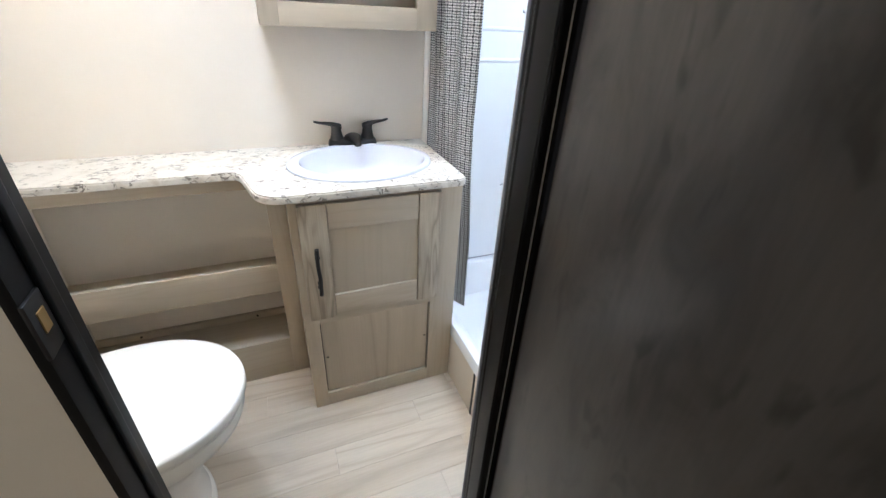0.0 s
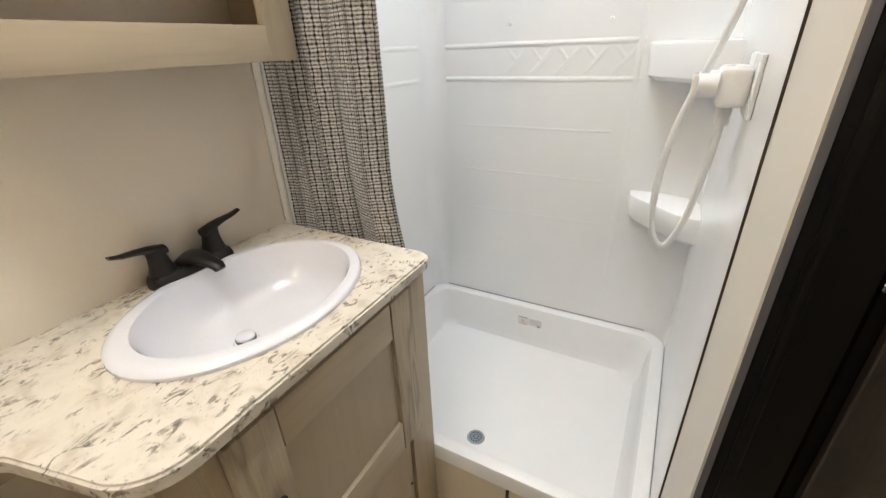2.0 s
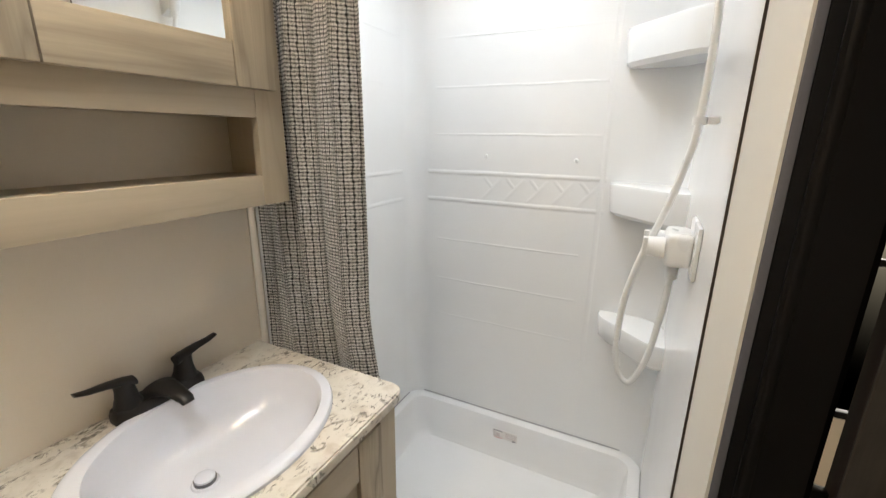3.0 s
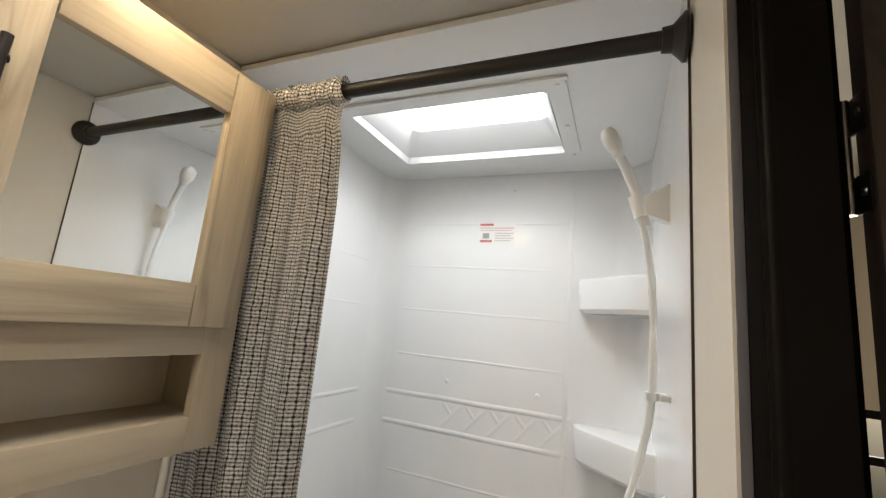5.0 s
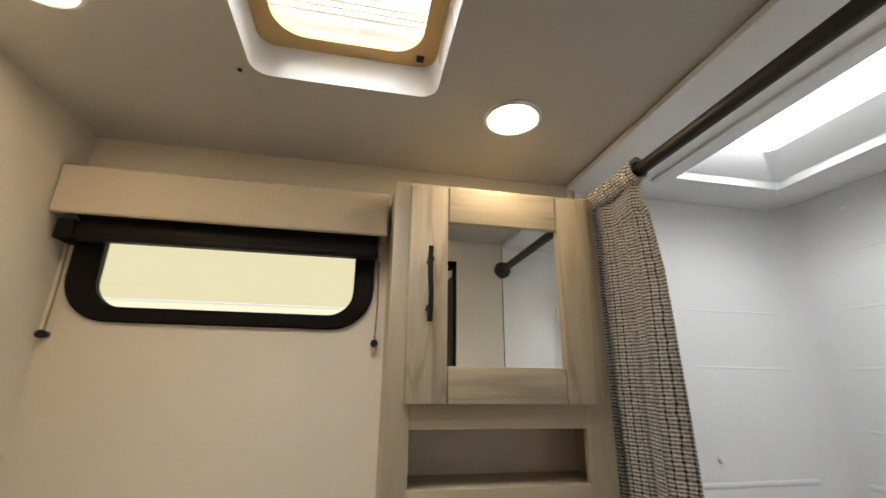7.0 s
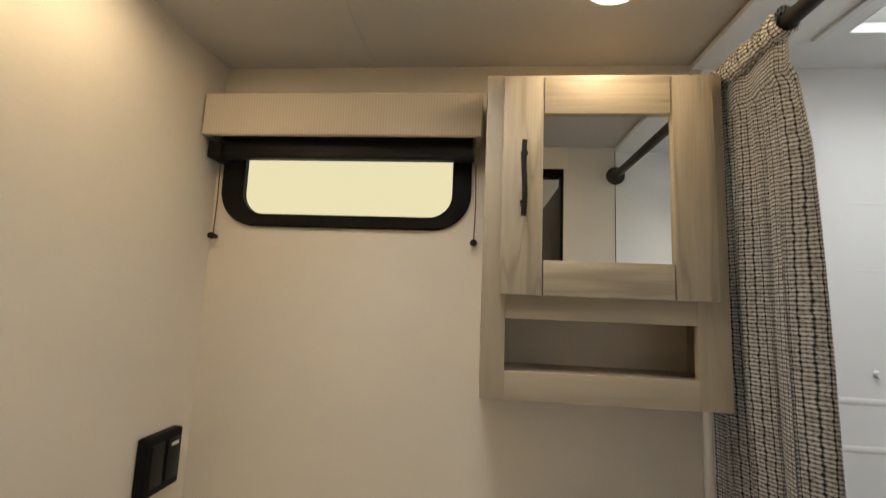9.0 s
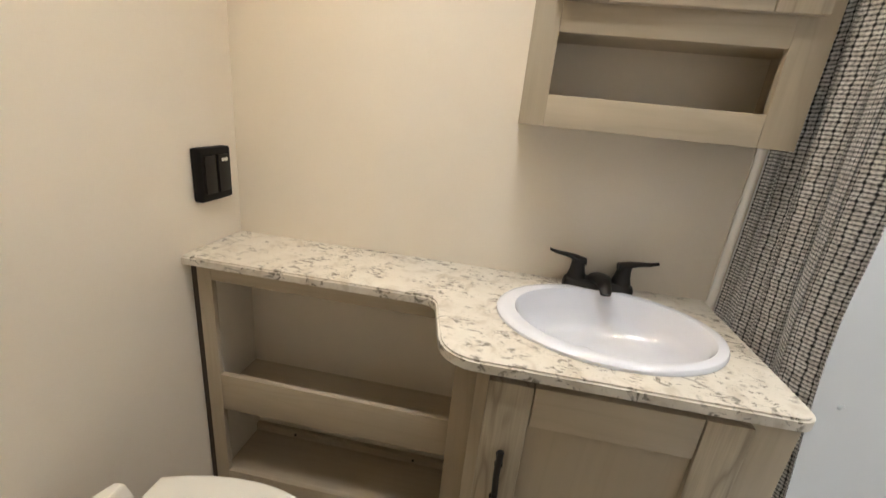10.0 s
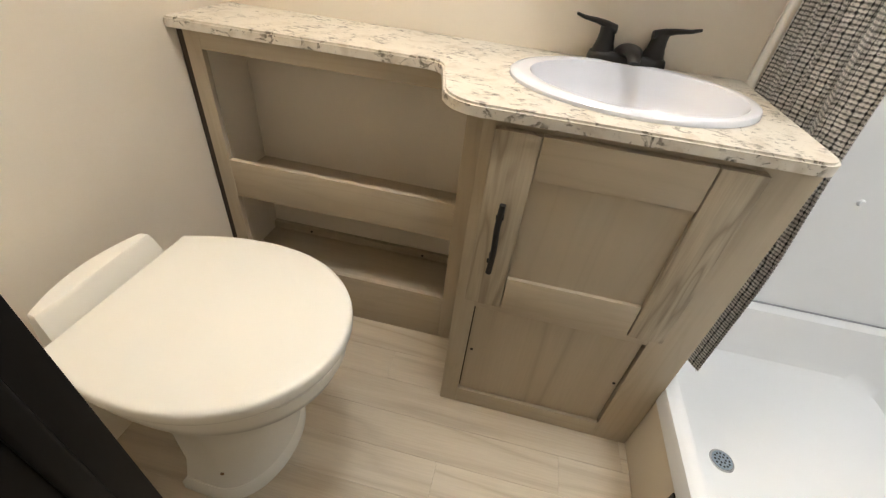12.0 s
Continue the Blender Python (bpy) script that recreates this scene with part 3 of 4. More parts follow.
def roof_vent():
    t = thing("roof_vent", ((VX0 + VX1) / 2, (VY0 + VY1) / 2, ZC), "roof vent with white garnish, amber screen frame and motor", "roof vent")
    part("garnish", bm_plate(rounded(VX0 - 0.022, VY0 - 0.022, VX1 + 0.022, VY1 + 0.022, 0.045, 8), [rounded(VX0 + 0.006, VY0 + 0.006, VX1 - 0.006, VY1 - 0.006, 0.035, 8)], ZC - 0.004, ZC - 0.0005), ceil_mat, t, "flat ceiling-coloured flange")
    lo, hi = rounded(VX0 + 0.006, VY0 + 0.006, VX1 - 0.006, VY1 - 0.006, 0.035, 8), rounded(VX0 + 0.012, VY0 + 0.012, VX1 - 0.012, VY1 - 0.012, 0.035, 8)
    part("well", bm_loft([[(x, y, ZC - 0.010) for x, y in lo], [(x, y, ZC + 0.062) for x, y in hi]], False, False), white_fit, t)
    part("screen_frame", bm_plate(rounded(VX0 + 0.010, VY0 + 0.010, VX1 - 0.010, VY1 - 0.010, 0.035, 8), [rounded(VX0 + 0.045, VY0 + 0.045, VX1 - 0.045, VY1 - 0.045, 0.06, 8)], ZC + 0.058, ZC + 0.066), tan_frame, t, "amber screen frame")
    part("clip", bm_box(VX1 - 0.052, VY1 - 0.045, ZC + 0.052, VX1 - 0.036, VY1 - 0.031, ZC + 0.0585, 0.002), black_fit, t)
    part("screw", bm_cyl((VX0 - 0.018, VY1 - 0.005, ZC - 0.0035), (VX0 - 0.018, VY1 - 0.005, ZC - 0.0065), 0.0045, seg=10), black_fit, t)
    cx, cy = (VX0 + VX1) / 2 - 0.060, (VY0 + VY1) / 2 - 0.005
    part("motor", bm_join(bm_cyl((cx, cy, ZC + 0.068), (cx, cy, ZC + 0.105), 0.036, 0.030, 24), bm_cyl((cx, cy, ZC + 0.062), (cx, cy, ZC + 0.068), 0.024, 0.036, 24)), black_frame, t)
    for k in range(3):
        part("lid_rib", bm_box(VX0 + 0.02, VY1 - 0.078 + 0.016 * k, ZC + 0.128, VX1 - 0.02, VY1 - 0.072 + 0.016 * k, ZC + 0.140, 0.002), white_fit, t)
    part("roof_collar", bm_loft([[(x, y, ZC + 0.05) for x, y in rounded(VX0 - 0.002, VY0 - 0.002, VX1 + 0.002, VY1 + 0.002, 0.03)], [(x, y, ZC + 0.17) for x, y in rounded(VX0 - 0.002, VY0 - 0.002, VX1 + 0.002, VY1 + 0.002, 0.03)]], False, False), white_fit, t)
    part("lid", bm_box(VX0 - 0.02, VY0 - 0.02, ZC + 0.17, VX1 + 0.02, VY1 + 0.02, ZC + 0.18, 0.003), acrylic, t)


roof_vent()

# ---- shower ----
ZP = 0.238   # rim of the pan


def shower_pan():
    t = thing("shower_pan", (0.97, 1.02, 0), "white moulded shower pan with a round drain and cream skirt", "shower pan")
    x0, y0, x1, y1 = 0.585, YD + 0.002, XF + 0.006, YS + 0.006

    def loop(d, z, r, shift=0.0):
        return [(x, y, z) for x, y in rounded(x0 + d + shift, y0 + d, x1 - d, y1 - d, r, 8)]
    prof = [loop(0.012, 0.185, 0.01), loop(0.0, 0.187, 0.012), loop(0.0, 0.225, 0.014), loop(0.004, 0.235, 0.018), loop(0.012, ZP, 0.024), loop(0.030, ZP, 0.04), loop(0.040, 0.233, 0.05),
            loop(0.050, 0.20, 0.06), loop(0.062, 0.10, 0.07), loop(0.075, 0.075, 0.075), loop(0.10, 0.066, 0.075), loop(0.25, 0.062, 0.05)]
    part("basin", bm_loft(prof, False, True), pan_white, t)
    part("skirt", bm_box(0.588, y0, ZF, 0.602, 1.11, 0.188, 0.001), skirt_mat, t, "cream skirt panel")
    part("skirt_joint", bm_box(0.5845, 0.868, ZF + 0.002, 0.589, 0.876, 0.182), black_fit, t, "black joint strip")
    dx, dy = 0.787, 1.052
    d = part("drain", bm_cyl((dx, dy, 0.0625), (dx, dy, 0.0665), 0.030, 0.027, 32), steel, t, "bright round drain")
    part("drain_grid", bm_cyl((dx, dy, 0.0660), (dx, dy, 0.0672), 0.024, seg=28), drain_mat, d)
    for ring, n in ((0.008, 6), (0.017, 12)):
        for k in range(n):
            a = 2 * math.pi * k / n
            part("drain_hole", bm_cyl((dx + ring * math.cos(a), dy + ring * math.sin(a), 0.067), (dx + ring * math.cos(a), dy + ring * math.sin(a), 0.0676), 0.0026, seg=8), black_fit, d)
    lean = Matrix.Translation((XF - 0.0502, 1.045, 0.176)) @ Matrix.Rotation(radians(90), 4, "Z") @ Matrix.Rotation(radians(-7), 4, "X")
    st = part("sticker", turned(bm_box(-0.05, -0.0006, -0.024, 0.05, 0.0006, 0.024), lean), film_mat, t, "small clear sticker with red and grey print")
    for u0, u1, v0, v1, ink in ((-0.048, -0.010, 0.017, 0.022, grey_ink), (-0.048, -0.012, -0.022, -0.016, red_ink), (-0.036, -0.022, -0.010, 0.008, pale_ink), (0.002, 0.048, 0.012, 0.016, pale_ink), (0.002, 0.046, 0.003, 0.007, pale_ink), (0.002, 0.044, -0.006, -0.002, pale_ink), (0.030, 0.044, -0.020, -0.010, grey_ink)):
        part("print_bar", turned(bm_box(-u1, 0.0005, v0, -u0, 0.0011, v1), lean), ink, st)
    for x0c, y0c, x1c, y1c in ((XF - 0.003, YD + 0.02, XF + 0.001, YS - 0.02), (XS + 0.03, YS - 0.003, XF - 0.003, YS + 0.001)):
        part("caulk_line", bm_box(x0c, y0c, ZP - 0.001, x1c, y1c, ZP + 0.0035), grey_ink, t, "grey caulk line")
    return t


shower_pan()


def raised(u0, v0, u1, v1, h, w, even=(0.6, 1.0)):
    """A soft moulded ridge in the y-z plane of the far wall, from (u0, v0) to (u1, v1)."""
    d = Vector((0, u1 - u0, v1 - v0))
    length = d.length
    prof = [(-w, 0.0), (-w * 0.5, -h * 0.8), (0, -h), (w * 0.5, -h * 0.8), (w, 0.0)]
    bm = bmesh.new()
    d.normalize()
    n = Vector((1, 0, 0))
    s = n.cross(d)
    rows = []
    rng = random.Random(int(1000 * (u0 + 3 * v0)))
    steps = max(3, int(length / 0.07))
    for k in range(steps + 1):
        f, g = k / steps, 0.05 if k in (0, steps) else rng.uniform(*even)
        o = Vector((0, u0, v0)) + d * length * f + s * rng.uniform(-0.0012, 0.0012)
        rows.append([bm.verts.new(o + s * a + n * b * g) for a, b in prof])
    for a, b in zip(rows, rows[1:]):
        for i in range(len(prof) - 1):
            bm.faces.new((a[i], a[i + 1], b[i + 1], b[i]))
    bmesh.ops.recalc_face_normals(bm, faces=bm.faces[:])
    return bm


COURSES = (0.63, 0.785, 0.95, 1.35, 1.512, 1.675, 1.838)


def shower_surround():
    t = thing("shower_surround", (1.0, 1.0, ZP), "glossy white moulded shower walls with tile lines and corner shelves", "shower")
    part("far_panel", bm_box(XF, YD, ZP - 0.01, XF + 0.011, YS + 0.009, 2.0215), abs_white, t)
    part("back_panel", bm_box(XS + 0.022, YS, ZP - 0.01, XF + 0.001, YS + 0.009, 2.0215), abs_white, t)
    part("near_panel", bm_box(XS - 0.002, YD - 0.002, ZP - 0.01, XF + 0.001, YD + 0.003, 2.021), abs_white, t)
    # soft inner corner at the back
    pts = [(XF + 0.001, YS + 0.001)] + [(XF - 0.07 + 0.07 * math.cos(a), YS - 0.07 + 0.07 * math.sin(a)) for a in (radians(9 * k) for k in range(11))]
    part("corner_cove", bm_loft([[(x, y, ZP) for x, y in pts], [(x, y, 2.0215) for x, y in pts]]), abs_white, t)
    pts = [(XF + 0.001, YD - 0.001)] + [(XF - 0.10 + 0.10 * math.cos(a), YD + 0.10 - 0.10 * math.sin(a)) for a in (radians(9 * k) for k in range(11))]
    part("corner_cove", bm_loft([[(x, y, ZP) for x, y in pts], [(x, y, 2.0215) for x, y in pts]]), abs_white, t)
    at_far = Matrix.Translation((XF, 0, 0))
    for z in COURSES:
        a, b = (1.395, 0.80) if z > 1.0 else (1.385, 0.84)
        part("tile_line", turned(raised(a, z, b, z, 0.0017, 0.0045, (0.15, 1.0)), at_far), abs_white, t)
    for z in (1.213, 1.108):
        part("band_ridge", turned(raised(1.435, z, 0.775, z, 0.0034, 0.0085), at_far), abs_white, t)
    for k in range(5):
        y = 1.20 - 0.085 * k
        part("band_diagonal", turned(raised(y, 1.120, y - 0.07, 1.20, 0.0015, 0.007), at_far), abs_white, t)
        part("band_diagonal", turned(raised(y - 0.005, 1.20, y - 0.04, 1.16, 0.0015, 0.007), at_far), abs_white, t)
    part("column_edge", turned(raised(0.79, 0.30, 0.79, 2.0, 0.0018, 0.009), at_far), abs_white, t)
    at_back = Matrix.Translation((0, YS, 0)) @ Matrix.Rotation(radians(90), 4, "Z")
    for z in (1.213, 1.108):
        part("band_ridge", turned(raised(-0.72, z, -1.285, z, 0.0034, 0.008), at_back), abs_white, t)
    for z in (1.512, 1.675):
        part("tile_line", turned(raised(-0.95, z, -1.28, z, 0.0015, 0.004, (0.15, 1.0)), at_back), abs_white, t)
    for y, z in ((1.19, 1.275), (0.876, 1.27), (0.99, 1.965), (1.31, 1.965)):
        part("screw_cap", bm_cyl((XF, y, z), (XF - 0.005, y, z), 0.0075, 0.005, 16), white_fit, t)
    for x, z in ((0.98, 1.275), (0.98, 0.60)):
        part("screw_cap", bm_cyl((x, YS, z), (x, YS - 0.007, z), 0.009, 0.006, 16), white_fit, t)
    # corner shelves
    for zt, h, a, b in ((1.645, 0.105, 0.215, 0.215), (1.208, 0.10, 0.215, 0.215), (0.768, 0.085, 0.205, 0.20)):
        ring = [(XF, YD), (XF, YD + a), (XF - 0.035, YD + a - 0.002), (XF - 0.065, YD + a - 0.02)]
        ring += [(XF - b + 0.02, YD + 0.065), (XF - b + 0.002, YD + 0.035), (XF - b, YD)]

        def sc(k):
            return [(XF + (x - XF) * k, YD + (y - YD) * k) for x, y in ring]
        part("corner_shelf", bm_loft([[(x, y, zt - h) for x, y in sc(0.90)], [(x, y, zt - h + 0.012) for x, y in sc(0.965)], [(x, y, zt - 0.010) for x, y in sc(1.0)], [(x, y, zt - 0.002) for x, y in sc(0.985)], [(x, y, zt) for x, y in sc(0.95)]]), abs_white, t)
    return t


shower_surround()


def printed_label(y0, y1, z0, z1):
    t = thing("warning_label", (XF, (y0 + y1) / 2, z0), "small clear label with red and grey print on the shower wall", "label")
    part("film", bm_box(XF - 0.0012, y0, z0, XF - 0.0002, y1, z1), sticker_mat, t)
    h = z1 - z0

    def bar(u0, u1, v0, v1, mat):
        w = y1 - y0
        part("print_bar", bm_box(XF - 0.0018, y1 - u1 * w, z1 - v1 * h, XF - 0.0011, y1 - u0 * w, z1 - v0 * h), mat, t)
    bar(0.03, 0.40, 0.04, 0.15, red_ink)
    bar(0.03, 0.97, 0.24, 0.29, pink_ink)
    bar(0.03, 0.90, 0.36, 0.40, pink_ink)
    bar(0.05, 0.38, 0.86, 0.97, red_ink)
    bar(0.12, 0.30, 0.52, 0.78, grey_ink)
    for k in range(4):
        bar(0.46, 0.95 - 0.06 * (k % 2), 0.50 + 0.12 * k, 0.55 + 0.12 * k, pale_ink)


printed_label(0.98, 1.115, 1.768, 1.842)


def shower_ceiling():
    t = thing("shower_ceiling", (0.98, 1.03, 2.03), "white moulded shower ceiling with a flanged skylight", "skylight")
    part("panel", bm_plate([(XS - 0.004, YD), (XF + 0.001, YD), (XF + 0.001, YS), (XS - 0.004, YS)], [rounded(SX0, SY0, SX1, SY1, 0.012)], 2.022, 2.036), abs_white, t)
    part("flange", bm_plate(rounded(SX0 - 0.045, SY0 - 0.045, SX1 + 0.03, SY1 + 0.03, 0.03), [rounded(SX0 - 0.0005, SY0 - 0.0005, SX1 + 0.0005, SY1 + 0.0005, 0.012)], 2.0165, 2.0215), abs_white, t)
    part("edge_ridge", bm_box(SX0 - 0.05, SY0 - 0.05, 2.0135, SX0 - 0.035, SY1 + 0.03, 2.0222, 0.003), abs_white, t)
    a, b = rounded(SX0 + 0.002, SY0 + 0.002, SX1 - 0.002, SY1 - 0.002, 0.012), rounded(SX0 + 0.012, SY0 + 0.045, SX1 - 0.06, SY1 - 0.05, 0.03)
    c = rounded(SX0 + 0.006, SY0 + 0.010, SX1 - 0.012, SY1 - 0.010, 0.018)
    part("well", bm_loft([[(x, y, 2.0165) for x, y in a], [(x, y, 2.040) for x, y in a], [(x, y, 2.046) for x, y in c], [(x, y, 2.105) for x, y in b], [(x, y, 2.13) for x, y in b]], False, False), well_white, t)
    part("dome", bm_box(SX0 - 0.06, SY0 - 0.06, 2.13, SX1 + 0.06, SY1 + 0.06, 2.14, 0.004), dome_mat, t, "frosted dome, its daylight put in as glow")
    for x, y in ((SX0 - 0.02, SY0 - 0.025), (SX1 + 0.015, SY0 - 0.025), (1.02, SY0 - 0.025), (SX1 + 0.015, 1.07), (SX1 + 0.015, SY1 + 0.015)):
        part("screw_cap", bm_cyl((x, y, 2.0165), (x, y, 2.0125), 0.006, 0.004, 12), white_fit, t)


shower_ceiling()

ZR, XR = 1.922, 0.597


def curtain_rod():
    t = thing("curtain_rod", (XR, 1.02, ZR), "dark bronze shower curtain rod between wall flanges", "curtain rod")
    part("rod", bm_cyl((XR, YD + 0.004, ZR), (XR, YS - 0.001, ZR), 0.0145, seg=24), bronze, t)
    for y, s in ((YD + 0.003, 1), (YS, -1)):
        prof = [(0.036, 0.0), (0.036, 0.005), (0.028, 0.012), (0.020, 0.02), (0.0185, 0.034)]
        part("flange", bm_loft([[(XR + r * math.cos(a), y + s * d, ZR + r * math.sin(a)) for a in (2 * math.pi * k / 28 for k in range(28))] for r, d in prof]), bronze, t)


curtain_rod()


def curtain():
    """A bunched cloth with a rod pocket, hung in broad folds that spread towards the hem."""
    rng = random.Random(4)
    nu, nv = 150, 90
    z1, z0 = ZR - 0.019, 0.262
    bm = bmesh.new()
    uv = bm.loops.layers.uv.new("cloth")
    folds = 3.6
    cloth_width = 0.54
    grid = []
    ph = [rng.uniform(-0.4, 0.4) for _ in range(10)]

    def ease(a, b, q):
        q = min(1.0, max(0.0, (q - a) / (b - a)))
        return q * q * (3 - 2 * q)
    for j in range(nv + 1):
        v = j / nv
        z = z1 + (z0 - z1) * v
        row = []
        for i in range(nu + 1):
            u = i / nu
            ya = 1.172 + 0.032 * min(1, v * 1.6) + 0.004 * math.sin(v * 7) - 0.078 * ease(0.55, 0.84, v)
            yb = 1.486
            amp = (0.005 + 0.017 * min(1.0, v * 4)) * (0.85 + 0.15 * math.sin(9 * u + ph[1])) * (1 - 0.5 * u)
            w = folds * 2 * math.pi * u + 0.6 * math.sin(3 * u * math.pi + ph[2] + v * 1.3) + 0.35 * math.sin(11 * u + ph[3])
            s = math.sin(w)
            x = XR + 0.004 + 0.042 * min(1, v * 1.6) * (1 - 0.8 * u) + amp * s + 0.005 * math.sin(5.3 * u + 7 * v + ph[4])
            x += 0.022 * (1 - u) ** 2 * min(1, v * 8) * (1 - 0.9 * ease(0.5, 0.78, v))
            x += 0.0025 * math.sin(31 * u + 4 * v) * min(1, v * 3)
            x += 0.0052 * math.sin(76 * u + 1.6 * math.sin(9 * u) + 2.5 * v) * math.exp(-3.2 * v)
            y = ya + (yb - ya) * u + 0.010 * math.sin(2 * w + ph[5]) * min(1, v * 3)
            if v < 0.035:
                x = XR + 0.004 + 0.006 * s
            row.append(bm.verts.new((x, y, z + 0.004 * math.sin(w * 2.0 + 0.7) * max(0, 1 - v * 14))))
        grid.append(row)
    for j in range(nv):
        for i in range(nu):
            f = bm.faces.new((grid[j][i], grid[j][i + 1], grid[j + 1][i + 1], grid[j + 1][i]))
            for lp, (a, b) in zip(f.loops, ((i, j), (i + 1, j), (i + 1, j + 1), (i, j + 1))):
                lp[uv].uv = (a / nu * cloth_width, -b / nv * (z1 - z0))
    bmesh.ops.solidify(bm, geom=bm.faces[:], thickness=0.0015)
    # gathered pocket round the rod, with a crumpled upper hem
    n, m = 110, 22
    rings = []
    for i in range(n + 1):
        y = 1.166 + (1.488 - 1.166) * i / n
        ring = []
        for k in range(m):
            a = 2 * math.pi * k / m
            up = max(0.0, math.sin(a))
            q = 0.0205 + 0.0035 * math.sin(1.05 * i + 1.3 * math.sin(0.37 * i)) * (0.4 + 0.6 * up) + 0.0022 * math.sin(2.3 * i + 2 * a)
            ring.append(bm.verts.new((XR + q * math.cos(a) + 0.002 * math.sin(0.5 * i), y + 0.003 * math.sin(1.7 * i + a), ZR + q * math.sin(a) + up * (0.006 + 0.004 * math.sin(0.9 * i + 0.8)))))
        rings.append(ring)
    for i in range(n):
        for k in range(m):
            f = bm.faces.new((rings[i][k], rings[i][(k + 1) % m], rings[i + 1][(k + 1) % m], rings[i + 1][k]))
            for lp, (a, b) in zip(f.loops, ((i, k), (i, k + 1), (i + 1, k + 1), (i + 1, k))):
                lp[uv].uv = (a / n * cloth_width * 1.4, b * 0.0061)
    ob = mesh_object("shower_curtain", bm, tweed_mat, True)
    tagged(ob, "black and cream woven tweed shower curtain drawn to the wall", "shower curtain")


curtain()


def shower_set():
    t = thing("hand_shower", (0.85, YD, 1.14), "white hand shower with a hose, wall bracket and mixing valve", "shower head")
    y0 = YD + 0.003
    v = part("valve", bm_join(bm_box(0.775, y0, 1.09, 0.925, y0 + 0.008, 1.19, 0.004), bm_box(0.80, y0 + 0.008, 1.105, 0.90, y0 + 0.055, 1.17, 0.012, 3)), white_fit, t)
    for x in (0.815, 0.885):
        part("knob", bm_join(bm_cyl((x, y0 + 0.055, 1.14), (x, y0 + 0.085, 1.14), 0.021, 0.019, 20), bm_box(x - 0.006, y0 + 0.084, 1.122, x + 0.006, y0 + 0.094, 1.158, 0.003)), white_fit, v)
    part("outlet", bm_cyl((0.85, y0 + 0.035, 1.106), (0.85, y0 + 0.035, 1.07), 0.013, 0.011, 16), white_fit, v)
    b = part("bracket", bm_join(bm_loft([[(x, y0, 1.700), (x, y0, 1.778), (x, y0 + 0.044, 1.752), (x, y0 + 0.050, 1.722), (x, y0 + 0.020, 1.708)] for x in (0.834, 0.862)]), bm_cyl((0.847, y0 + 0.047, 1.712), (0.847, y0 + 0.058, 1.757), 0.0150, 0.0165, 18)), white_fit, t)
    axis = Vector((0.0, 0.41, 0.91))
    neck = Vector((0.849, y0 + 0.094, 1.852))
    egg = [[neck + axis * d + Vector((r * math.cos(q), -r * 0.72 * axis.z * math.sin(q), r * 0.72 * axis.y * math.sin(q))) for q in (2 * math.pi * k / 22 for k in range(22))]
           for d, r in ((-0.004, 0.0095), (0.004, 0.0135), (0.016, 0.0205), (0.032, 0.0245), (0.048, 0.0235), (0.058, 0.0175), (0.063, 0.008))]
    hd = part("handset", bm_join(bm_tube([(0.847, y0 + 0.042, 1.692), (0.847, y0 + 0.056, 1.755), (0.848, y0 + 0.078, 1.815), tuple(neck)], 0.0098, 14), bm_loft(egg)), white_fit, t)
    part("collar", bm_cyl(tuple(neck - axis * 0.006), tuple(neck + axis * 0.004), 0.0125, 0.0135, 18), well_white, hd)
    part("hose", bm_tube([(0.85, y0 + 0.035, 1.075), (0.853, y0 + 0.042, 0.98), (0.858, y0 + 0.055, 0.88), (0.862, y0 + 0.080, 0.812), (0.862, y0 + 0.105, 0.825), (0.858, y0 + 0.118, 0.89), (0.853, y0 + 0.115, 1.0),
                          (0.85, y0 + 0.098, 1.09), (0.85, y0 + 0.076, 1.16), (0.85, y0 + 0.058, 1.22), (0.845, y0 + 0.042, 1.29), (0.838, y0 + 0.030, 1.375), (0.838, y0 + 0.029, 1.55), (0.845, y0 + 0.040, 1.66), (0.847, y0 + 0.051, 1.71)], 0.0066, 12), white_fit, t)
    part("hose_clip", bm_join(bm_box(0.822, y0, 1.369, 0.856, y0 + 0.018, 1.381, 0.003), bm_cyl((0.838, y0 + 0.030, 1.368), (0.838, y0 + 0.030, 1.382), 0.012, seg=14)), white_fit, t)


shower_set()

# ---- vanity ----
ZT = 0.827


def ellipse(cx, cy, a, b, n=56):
    return [(cx + a * math.cos(2 * math.pi * k / n), cy + b * math.sin(2 * math.pi * k / n)) for k in range(n)]


SKX, SKY, SKA, SKB = 0.313, 1.281, 0.229, 0.174


